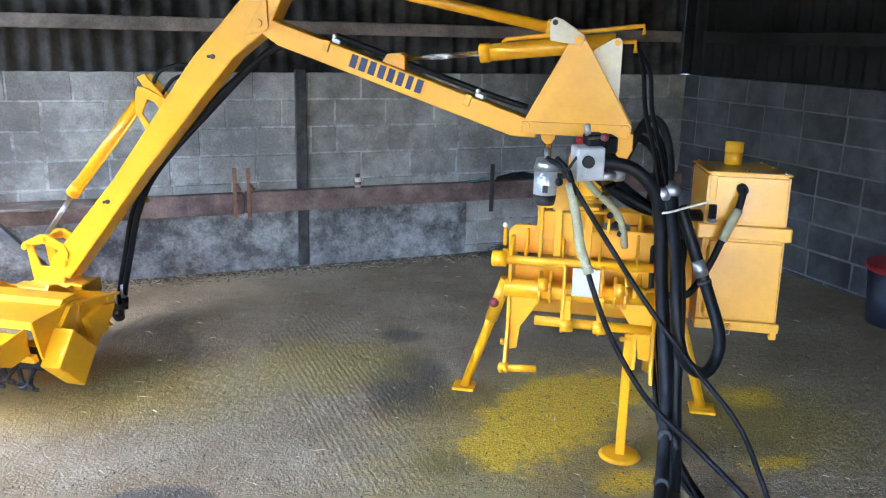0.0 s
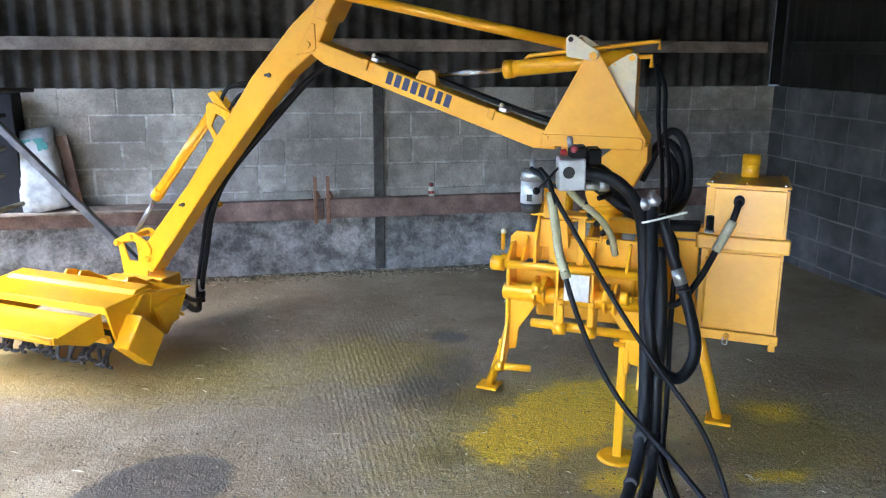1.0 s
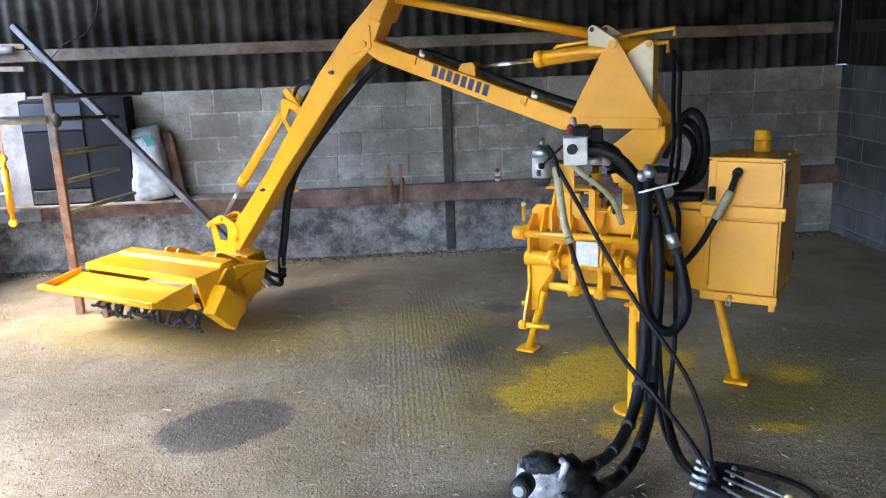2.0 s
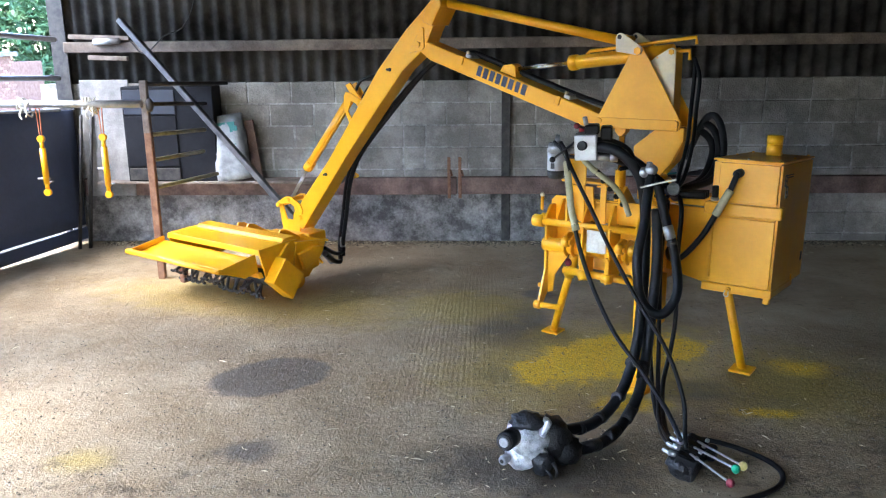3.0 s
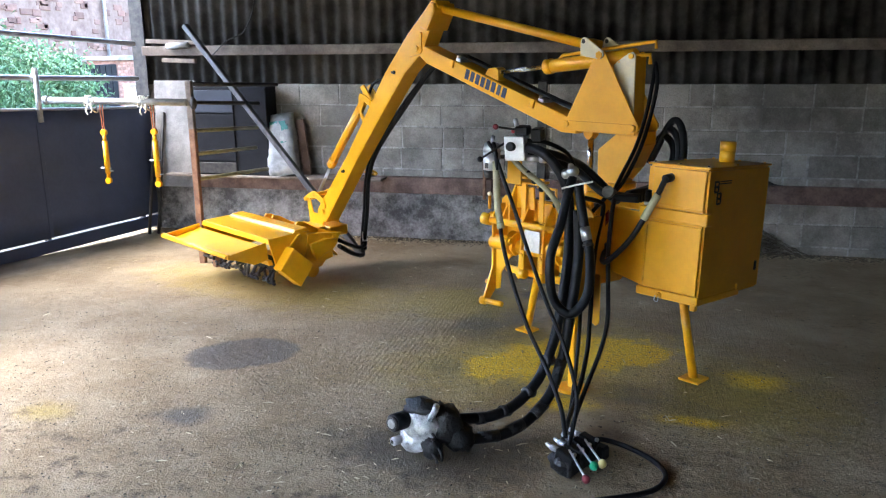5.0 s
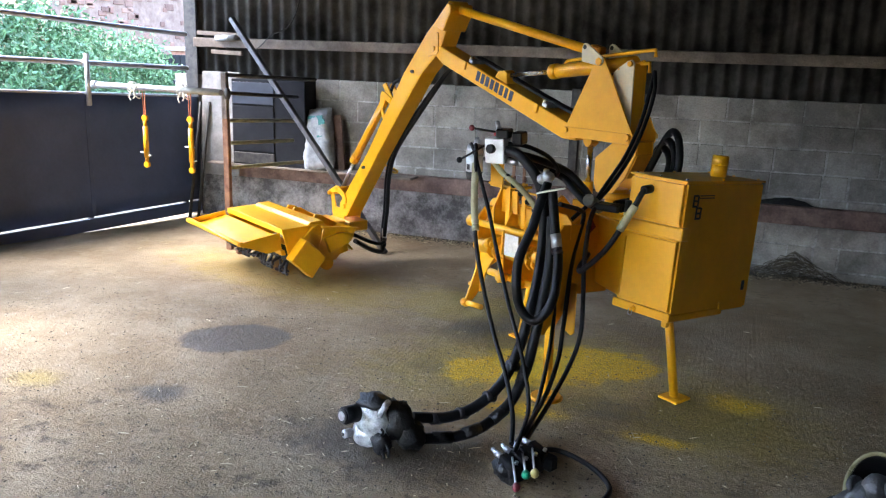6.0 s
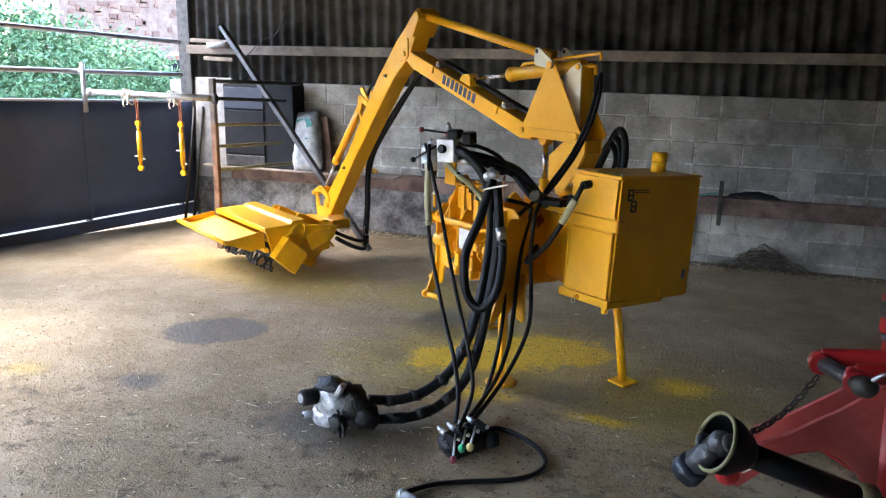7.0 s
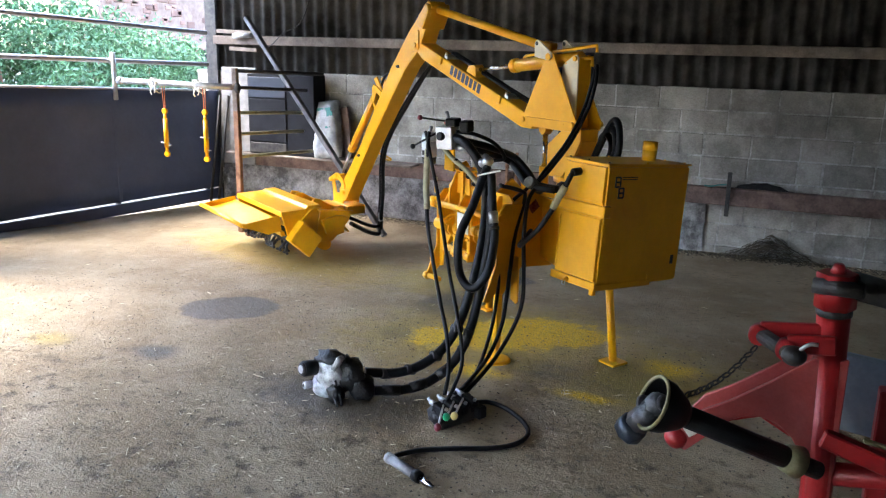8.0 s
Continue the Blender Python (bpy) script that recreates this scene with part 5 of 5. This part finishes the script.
twine = tagged(part("twine_scrap", tube([(2.92, 6.75, 0.61), (3.0, 6.73, 0.615), (3.06, 6.74, 0.63), (3.13, 6.73, 0.64)], 0.008, 6, 5), TEAL), "scrap of green twine on the timber beam", "twine")

# leaning board, black cabinet, sack
bd = tagged(part("grey_board", box((0, 0, 0.585), (0.50, 0.03, 1.17), 0.006), BOARD), "weathered grey board leaning on the wall", "board")
bd.matrix_world = pose(-2.61, 6.63, 0.44, -4, 0, 0)
cab2 = thing("black_cabinet", pose(-2.0, 6.60, 0.604), "black steel cabinet standing on the wall shelf", "cabinet")
part("carcass", box((0.08, 0.08, 0.47), (0.92, 0.26, 0.94), 0.008), BLACKP, cab2)
part("door", box((-0.10, -0.058, 0.40), (0.52, 0.016, 0.50), 0.005), BLACKP, cab2)
# The lighter blue of this panel is a reflection put into its colour.
part("upper_panel", box((-0.10, -0.058, 0.79), (0.52, 0.016, 0.24), 0.005), mat("blue_black_sheen", (0.02, 0.025, 0.038), (0.034, 0.042, 0.06), 3, 0.4, 0, 0.05, 40, 0.1), cab2)
part("lower_panel", box((-0.10, -0.058, 0.075), (0.52, 0.016, 0.12), 0.005), IRON, cab2)
sack = thing("feed_sack", pose(-1.30, 6.58, 0.604, -12, -10, 4), "white plastic feed sack with teal print leaning on the wall", "sack")
sb = bmesh.new()
bmesh.ops.create_cube(sb, size=1)
bmesh.ops.subdivide_edges(sb, edges=sb.edges, cuts=9, use_grid_fill=True)
for v in sb.verts:
    x, y, z = v.co
    pinch = 1 - 2.2 * max(0, abs(z) - 0.33)
    bulge = 1 - (2 * x) ** 4 * 0.6
    n_ = noise.noise(Vector((x * 4, y * 4, z * 5))) + 0.5 * noise.noise(Vector((x * 11, y * 9, z * 12)))
    v.co = Vector((x * 0.38 * (1 + 0.07 * n_) * (0.95 - 0.35 * max(0, -z - 0.25)), y * 0.18 * bulge * max(0.25, pinch) * (1 + 0.3 * n_) + 0.012 * n_, (z + 0.5) * 0.66))
for f in sb.faces:
    f.smooth = True
part("film", sb, PLASTIC, sack)
pr = bmesh.new()
for k, (z, w, x) in enumerate(((0.555, 0.24, 0.0), (0.495, 0.26, 0.01), (0.42, 0.15, 0.0), (0.35, 0.18, 0.02))):
    box((x, -0.083, z), (w, 0.004, 0.052 if k < 2 else 0.02), 0.0, pose(0, 0, 0, 0, 4 * (-1) ** k, 0), pr)
part("print_bars", pr, TEAL, sack, "teal printed bars")
dk = tagged(part("dark_plank", box((0, 0, 0.30), (0.09, 0.03, 0.60), 0.005), REDBEAM), "narrow dark plank leaning beside the sack", "plank")
dk.matrix_world = pose(-1.09, 6.70, 0.60, -5, -8, 0)
pole = tagged(part("leaning_pole", box((0, 0, 1.54), (0.055, 0.055, 3.08), 0.006), mat("dull_steel", (0.09, 0.09, 0.095), (0.17, 0.17, 0.175), 8, 0.45, 0.5, 0.2, 60, 0.15)), "long grey steel box-section pole leaning across the corner", "pole")
pole_a, pole_b = Vector((-0.20, 5.86, -0.06)), Vector((-2.36, 6.415, 2.31))
pole.matrix_world = Matrix.Translation(pole_a) @ (pole_b - pole_a).to_track_quat("Z", "Y").to_matrix().to_4x4()
bt = tagged(part("white_tube", rod((0, 0, 0), (0.26, 0, 0.012), 0.032, seg=16), PLASTIC), "short white plastic tube lying on the cladding rail", "tube")
bt.matrix_world = pose(-2.66, 6.70, 1.975)
for x, z, w in ((-2.62, 2.02, 0.62), (-2.55, 1.82, 0.40)):
    sp = tagged(part("batten", box((0, 0, 0), (w, 0.05, 0.045), 0.005), TIMBER), "short grey timber batten fixed to the cladding", "batten", "battens")
    sp.matrix_world = pose(x, 6.745, z, 0, 2, 0)
tagged(part("loose_wire", tube([(-2.3, 6.72, 1.98), (-2.15, 6.68, 1.86), (-1.95, 6.70, 2.02), (-1.75, 6.73, 2.12), (-1.62, 6.74, 2.40), (-1.6, 6.76, 2.9)], 0.006, 6, 6), IRON), "loose black wire hanging on the cladding", "wire")

# hurdle with hanging top links
hd = thing("tubular_hurdle", pose(0, 0, 0), "rusty tubular steel hurdle beside the wall", "hurdle")
part("post", box((-1.615, 5.30, 0.59), (0.062, 0.05, 1.28), 0.006), RUST, hd, "red-brown rusty post")
part("post_top", box((-1.618, 5.30, 1.44), (0.06, 0.05, 0.44), 0.006), TIMBER, hd, "grey upper post")
for z0, z1, x1 in ((1.63, 1.575, -1.28), (1.465, 1.384, -1.50), (1.208, 1.131, -1.53), (0.993, 0.919, -1.56), (0.757, 0.695, -1.44)):
    part("rail", rod((-1.60, 5.31, z0), (x1, 6.46, z1), 0.019, seg=12), GUARD if z0 < 1.3 else IRON, hd)
part("latch", ball((-1.565, 5.26, 1.46), 0.045, None, (0.8, 0.7, 1.3), 8), IRON, hd)
pipe = thing("hanging_rail", pose(0, 0, 0), "galvanised tube lashed between gate and hurdle", "rail")
part("pipe", rod((-3.16, 5.33, 1.478), (-1.63, 5.255, 1.468), 0.031, seg=16), GALV, pipe)
part("pipe_collar", rod((-3.19, 5.332, 1.478), (-3.13, 5.33, 1.478), 0.042, seg=14), GALV, pipe)
for x, y, z0, z1 in ((-2.55, 5.30, 1.20, 0.70), (-2.0, 5.275, 1.215, 0.685)):
    tl = thing("top_link", pose(x, y, 0), "yellow top link hanging on orange twine from the rail", "top link", "top links")
    zm = (z0 + z1) / 2
    part("barrel", rod((0, 0, z0 - 0.10), (0, 0, z1 + 0.09), 0.026, seg=14), YELLOW, tl)
    for z, s in ((z0, -1), (z1, 1)):
        e_ = part("end_eye", rod((0, -0.018, z + s * 0.02), (0, 0.018, z + s * 0.02), 0.031, seg=14), YELLOW, tl)
        part("shank", rod((0, 0, z + s * 0.04), (0, 0, z + s * 0.12), 0.018, seg=10), YELLOW, tl)
    part("handle", rod((-0.075, 0, zm - 0.02 if x > -2.3 else zm - 0.11), (0.04, 0, zm - 0.02 if x > -2.3 else zm - 0.11), 0.009, seg=8), GALV, tl)
    part("tommy_bar", rod((0.0, 0, z1 + 0.11), (0.06, 0, z1 + 0.115), 0.008, seg=8), GALV, tl)
    for d in (-0.018, 0.018):
        part("twine", tube([(d, 0, 1.47), (d * 0.7, 0, 1.35), (d * 0.5, 0, z0 - 0.01)], 0.005, 6, 3), ROPE, tl)
    kx = x - 0.10 if x < -2.3 else x - 0.08
    kn = bmesh.new()
    rr = random.Random(int(-x * 100))
    for k in range(5):
        a0 = rr.uniform(0, 6.3)
        pts = [(kx + 0.02 * k - 0.05 + rr.uniform(-0.015, 0.015), 5.30 + 0.047 * math.cos(a0 + j * 0.9), 1.475 - 0.012 * (k > 2) * j + 0.047 * math.sin(a0 + j * 0.9)) for j in range(8)]
        tube(pts, 0.007, 6, 3, kn)
    tube([(kx, 5.255, 1.45), (kx - 0.03, 5.25, 1.39), (kx - 0.015, 5.25, 1.35)], 0.007, 6, 3, kn)
    tube([(kx + 0.02, 5.255, 1.45), (kx + 0.035, 5.25, 1.40), (kx + 0.02, 5.25, 1.37)], 0.007, 6, 3, kn)
    tagged(part("rope_knot", kn, LIGHTROPE), "pale rope knotted round the hanging rail", "rope", "rope knots")

# sheeted gate across the opening
GA, GB = Vector((-3.04, 6.70, 0)), Vector((-3.78, 3.40, 0))
GL = (GB - GA).length
gate_m = Matrix.Translation(GA) @ Matrix.Rotation(math.atan2(GB.y - GA.y, GB.x - GA.x), 4, "Z")
gate = thing("sheeted_gate", gate_m, "tubular yard gate clad with navy rubber sheeting", "gate")


def sheet(s0, s1, n_=14):
    bm = bmesh.new()
    rows = []
    for i in range(n_ + 1):
        s = s0 + (s1 - s0) * i / n_
        rows.append([bm.verts.new((s, 0.008 * math.sin(s * 5.1) * (1 - k / 6) + o, 0.105 + (1.31 + 0.052 * s - 0.105) * k / 6)) for o in (0, 0.012) for k in range(7)])
    for a, b in zip(rows, rows[1:]):
        for k in list(range(6)) + list(range(7, 13)):
            bm.faces.new((a[k], a[k + 1], b[k + 1], b[k])).smooth = True
        bm.faces.new((a[6], a[13], b[13], b[6])), bm.faces.new((a[0], b[0], b[7], a[7]))
    for r in (rows[0], rows[-1]):
        for k in range(6):
            bm.faces.new((r[k], r[k + 1], r[k + 8], r[k + 7]))
    return bm


part("sheet", sheet(-0.10, GL, 24), GATEM, gate)
part("seam_strip", box((1.36, 0.020, 0.72), (0.045, 0.006, 1.22), 0.002), GATEM, gate)
part("bottom_strip", box((GL * 0.5, 0.012, 0.020), (GL + 0.20, 0.014, 0.13), 0.003), GATEM, gate)
part("top_edge", rod((0.08, 0.006, 1.318), (GL, 0.006, 1.318 + 0.052 * (GL - 0.08)), 0.016, seg=10), GALV, gate)
part("rail", rod((0.02, 0.0, 1.63), (GL, 0.0, 1.63 + 0.043 * GL), 0.027, seg=12), GALV, gate)
part("rail", rod((0.02, 0.0, 2.005), (GL, 0.0, 2.005 + 0.064 * GL), 0.027, seg=12), GALV, gate)
up = part("upright", rod((1.345, 0.045, 1.26), (1.345, 0.045, 1.78), 0.027, seg=12), GALV, gate)
part("clamp", ball((1.345, 0.02, 1.685), 0.045, None, (1, 0.8, 1), 10), GALV, up)
part("upright", box((0.09, -0.045, 0.66), (0.05, 0.05, 1.30), 0.004), IRON, gate)
part("upright", box((1.36, -0.045, 0.70), (0.05, 0.05, 1.36), 0.004), IRON, gate)
part("upright", box((GL - 0.03, -0.045, 1.1), (0.06, 0.05, 2.3), 0.004), IRON, gate)
for x, y in ((-2.93, 6.60), (-2.84, 6.64)):
    ps = tagged(part("leaning_stake", rod((0, 0, 0), (0.02, 0.03, 1.36), 0.020, 0.016, seg=8), IRON), "dark metal stake leaning in the corner", "stake", "corner stakes")
    ps.matrix_world = pose(x, y - 0.15, -0.08, -6, 3, 0)

# ---- outside: stone house, brick outhouse, shrubs ----
house = thing("stone_house", pose(-16.5, 22, 0), "pale pinkish rubble stone house beyond the yard", "house")
part("wall", box((0, 0, 4), (2.0, 9.0, 8.0), 0.02), mat("pale_rubble_stone", (0.17, 0.105, 0.082), (0.27, 0.185, 0.15), 3.0, 0.9, 0, 0.7, 9, 0.3), house)
part("eaves", box((0.3, 0, 8.1), (2.8, 9.4, 0.2), 0.02), IRON, house)
rs = random.Random(7)
st = bmesh.new()
for k in range(260):
    y, z = rs.uniform(-4.4, 4.4), rs.uniform(0.2, 6.5)
    box((1.0, y, z), (0.06, rs.uniform(0.2, 0.5), rs.uniform(0.12, 0.22)), 0.02, None, st)
ob_ = part("stonework", st, mat("pink_sandstone", (0.17, 0.085, 0.065), (0.26, 0.16, 0.125), 1.5, 0.9, 0, 0.6, 20, 0.2, islands=0.3), house)
ob_["kind"] = "stuff"
part("downpipe", rod((1.12, 1.9, 0), (1.12, 1.9, 8), 0.06, seg=10), GALV, house)
oh = thing("brick_outhouse", pose(-11.5, 18.1, 0), "small pink brick outhouse with slab roof and dark door", "outhouse")
part("wall", box((0, 0.75, 0.85), (0.9, 1.75, 1.70), 0.01), BRICKM, oh)
bk = bmesh.new()
for r in range(22):
    for c in range(8):
        y = 0.0 + c * 0.225 + (0.11 if r % 2 else 0)
        if y < 1.6:
            box((0.452, y + 0.0, 0.05 + r * 0.075), (0.02, 0.213, 0.063), 0.003, None, bk)
ob_ = part("brick", bk, BRICKM, oh)
ob_["kind"] = "stuff"
part("roof_slab", box((0.03, 0.75, 1.75), (1.1, 1.95, 0.11), 0.01), BOARD, oh)
part("door", box((0.40, -0.85, 0.80), (0.06, 1.45, 1.60), 0.006), BLACKP, oh, "dark blue boarded door")
for k in range(6):
    part("door_board", box((0.435, -1.45 + k * 0.24, 0.80), (0.02, 0.215, 1.55), 0.004), BLACKP, oh)
# Unseen wall added outside to block sky light near the horizon.
structure("yard_wall_south", box((-10.5, -6.0, 1.8), (0.4, 18.0, 3.6), 0.01), SHADE_BLOCK, "unseen dark wall added opposite the shed to block low sky light", "wall")
structure("yard_wall", box((-12.5, 21.5, 0.75), (0.4, 4.0, 1.5), 0.01), BRICKM, "low pink brick yard wall", "wall")


def shrub(name, label, blobs, count, seed, leaf=0.075, trunk=True):
    """Stems and a crown of many small folded leaves, gathered in uneven clumps."""
    top = thing(name, pose(0, 0, 0), label, "shrub")
    rs_ = np.random.RandomState(seed)
    verts, faces = [], []
    weights = np.array([r[3] ** 2 for r in blobs])
    weights = weights / weights.sum()
    for cx, cy, cz, r in blobs:
        if trunk:
            part("stem", tube([(cx, cy, 0), (cx + 0.1, cy - 0.05, cz * 0.5), (cx, cy, cz + r * 0.3)], lambda s: 0.05 * (1 - 0.7 * s), 7, 4), RUST, top)
    clumps = []
    for k in rs_.choice(len(blobs), 700, p=weights):
        cx, cy, cz, r = blobs[k]
        d = rs_.normal(size=3)
        d /= np.linalg.norm(d)
        clumps.append(np.array([cx, cy, cz]) + d * r * rs_.uniform(0.55, 1.05))
    for i in range(count):
        c = clumps[rs_.randint(len(clumps))] + rs_.normal(scale=0.19, size=3)
        a = rs_.normal(size=3)
        a /= np.linalg.norm(a)
        b = np.cross(a, rs_.normal(size=3))
        b /= np.linalg.norm(b)
        s = leaf * rs_.uniform(0.6, 1.5)
        k = len(verts)
        n_ = np.cross(a, b) * s * 0.25
        verts += [tuple(c - a * s), tuple(c + b * s * 0.45 + n_), tuple(c + a * s), tuple(c - b * s * 0.45 + n_)]
        faces += [(k, k + 1, k + 2), (k, k + 2, k + 3)]
    me = bpy.data.meshes.new("crown")
    me.from_pydata(verts, [], faces)
    me.materials.append(FOLIAGE)
    cr = new("crown", me)
    cr.parent = top
    cr["kind"] = "stuff"
    return top


shrub("laurel_bush", "large leafy green laurel bush beyond the gate", [(-9.0, 4.5, 1.6, 1.5), (-9.2, 6.6, 1.7, 1.5), (-9.0, 8.6, 1.6, 1.4), (-9.2, 10.3, 1.4, 1.2), (-9.4, 11.8, 1.2, 1.0), (-9.6, 12.9, 1.35, 0.8), (-9.8, 13.7, 1.25, 0.75), (-9.9, 14.4, 1.05, 0.6), (-10.2, 7.5, 3.0, 1.4), (-10.2, 5.2, 3.2, 1.5)], 54000, 3, 0.055)
shrub("far_tree", "pale green leafy trees in the distance", [(-17, 30, 2.5, 2.6), (-14, 33, 2.8, 2.8), (-21, 31, 3.0, 2.6), (-10, 35, 2.5, 3.0), (-16.0, 29.5, 2.0, 2.2), (-14.6, 29.5, 1.5, 1.8)], 18000, 5, 0.16)
stay = tagged(part("diagonal_stay", rod((-4.2, 10.1, 4.0), (-2.98, 7.24, -0.09), 0.014, seg=8), GALV), "thin diagonal steel stay outside the gate", "stay")

# ---- loose straw and grit on the floor ----
def scatter(name, count, seed, length, material, label, area):
    rs_ = np.random.RandomState(seed)
    verts, faces = [], []
    for i in range(count):
        x, y = area(rs_)
        z = ground_z(x, y) + 0.003
        a = rs_.uniform(0, math.pi)
        L = length * rs_.uniform(0.3, 1.3)
        w = 0.0022 + 0.10 * length * rs_.uniform(0.3, 1) * (length < 0.02) * 5
        dx, dy = math.cos(a) * L / 2, math.sin(a) * L / 2
        px, py = -math.sin(a) * w, math.cos(a) * w
        h = 0.004 + rs_.uniform(0, 0.25) * L * (0.3 if length > 0.02 else 1)
        k = len(verts)
        verts += [(x - dx + px, y - dy + py, z), (x - dx - px, y - dy - py, z), (x + dx - px, y + dy - py, z + h * 0.5), (x + dx + px, y + dy + py, z + h * 0.5), (x, y, z + h)]
        faces += [(k, k + 1, k + 2, k + 3), (k, k + 1, k + 4), (k + 1, k + 2, k + 4), (k + 2, k + 3, k + 4), (k + 3, k, k + 4)]
    me = bpy.data.meshes.new(name)
    me.from_pydata(verts, [], faces)
    me.materials.append(material)
    return tagged(new(name, me), label, name.split("_")[-1], "", "stuff")


scatter("loose_straw", 240, 11, 0.055, STRAW, "scattered pale straw on the concrete floor", lambda r: (r.uniform(-2.5, 4.8), r.uniform(-0.5, 6.6)))
scatter("fine_straw", 480, 12, 0.03, STRAW, "short straw bits on the concrete floor", lambda r: (r.normal(1.6, 1.0), r.normal(1.3, 0.9)))
scatter("floor_grit", 4200, 13, 0.009, DEBRIS, "dark grit and crumbs on the concrete floor", lambda r: (r.uniform(-2.0, 4.6), r.uniform(-0.6, 3.6)))
scatter("wall_debris", 3600, 14, 0.016, DEBRIS, "crumbs of mortar and dirt along the wall foot", lambda r: (r.uniform(-2.8, 5.3), 6.82 - abs(r.normal(0, 0.10))))
scatter("wall_straw", 700, 15, 0.05, STRAW, "straw heaped at the wall foot", lambda r: (r.uniform(-2.8, 5.3), 6.80 - abs(r.normal(0, 0.12))))
def heap(r):
    return (r.normal(3.6, 0.22), 6.80 - abs(r.normal(0, 0.07)))
hp = scatter("dry_weed_heap", 600, 16, 0.12, DEBRIS, "dry brown weeds heaped against the wall", heap)
for v in hp.data.vertices:
    v.co.z += 0.26 * max(0, 1 - abs(v.co.x - 3.6) / 0.45) * ((v.index // 5 * 7919) % 100) / 100

# ---- block wall pieces ----
def rough_panel(x0, x1, z0, z1, nx, nz, depth):
    """Uneven cement render, as one skin with closed edges."""
    bm = bmesh.new()
    rows = []
    for k in range(nz + 1):
        z = z0 + (z1 - z0) * k / nz
        row = []
        for i in range(nx + 1):
            x = x0 + (x1 - x0) * i / nx
            d = noise.noise(Vector((x * 3, 0, z * 4))) * 0.5 + noise.noise(Vector((x * 11, 3, z * 13))) * 0.35 + noise.noise(Vector((x * 31, 5, z * 33))) * 0.18
            row.append(bm.verts.new((x, WALL_Y - 0.012 - depth * (0.5 + d), z)))
        rows.append(row)
    for a, b in zip(rows, rows[1:]):
        for i in range(nx):
            bm.faces.new((a[i], a[i + 1], b[i + 1], b[i])).smooth = True
    return bm


structure("wall_render", rough_panel(-3.0, 2.95, -0.12, 0.45, 240, 30, 0.034), RENDERED, "rough grey cement render on the lower wall", "render")


def block_mesh(name, L, seed, material=BLOCK):
    rs_ = random.Random(seed)
    bm = bmesh.new()
    bmesh.ops.create_cube(bm, size=1)
    bmesh.ops.scale(bm, vec=(L, 0.10, 0.212), verts=bm.verts)
    for v in bm.verts:
        v.co += Vector((rs_.uniform(-0.004, 0.004), rs_.uniform(-0.002, 0.002), rs_.uniform(-0.003, 0.003)))
    bmesh.ops.bevel(bm, geom=bm.edges, offset=0.006, segments=1, affect="EDGES")
    me = bpy.data.meshes.new(name)
    bm.to_mesh(me)
    bm.free()
    me.materials.append(material)
    return me


full = [block_mesh("block", 0.436, s) for s in range(6)]
half = [block_mesh("half_block", 0.211, s + 20) for s in range(3)]
dark_full = [block_mesh("block", 0.436, s, SHADE_BLOCK) for s in range(6)]
dark_half = [block_mesh("half_block", 0.211, s + 20, SHADE_BLOCK) for s in range(3)]
rb = random.Random(5)
for course in range(8):
    z = TOP - COURSE * (course + 0.5)
    for wall_ob, n0, n1 in ((wall_north, -3.0, 5.40), (wall_east, 1.0, 6.80)):
        pos_ = n0 + (0.225 if course % 2 else 0.0) - (0.45 if course % 2 else 0) + rb.uniform(-0.02, 0.02)
        while pos_ < n1 - 0.1:
            small = rb.random() < 0.10
            L = 0.225 if small else 0.45
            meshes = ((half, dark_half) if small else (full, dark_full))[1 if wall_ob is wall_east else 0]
            c = pos_ + L / 2
            pos_ += L
            if wall_ob is wall_north and z < 0.40 and c < 2.75:
                continue
            me = rb.choice(meshes)
            b_ = new("block", me)
            dep = rb.uniform(-0.003, 0.003)
            if wall_ob is wall_north:
                if abs(c) > 50 or c - L / 2 < -3.3:
                    continue
                b_.matrix_world = pose(c, WALL_Y + 0.05 + dep, z, 0, rb.uniform(-0.4, 0.4), 0)
            else:
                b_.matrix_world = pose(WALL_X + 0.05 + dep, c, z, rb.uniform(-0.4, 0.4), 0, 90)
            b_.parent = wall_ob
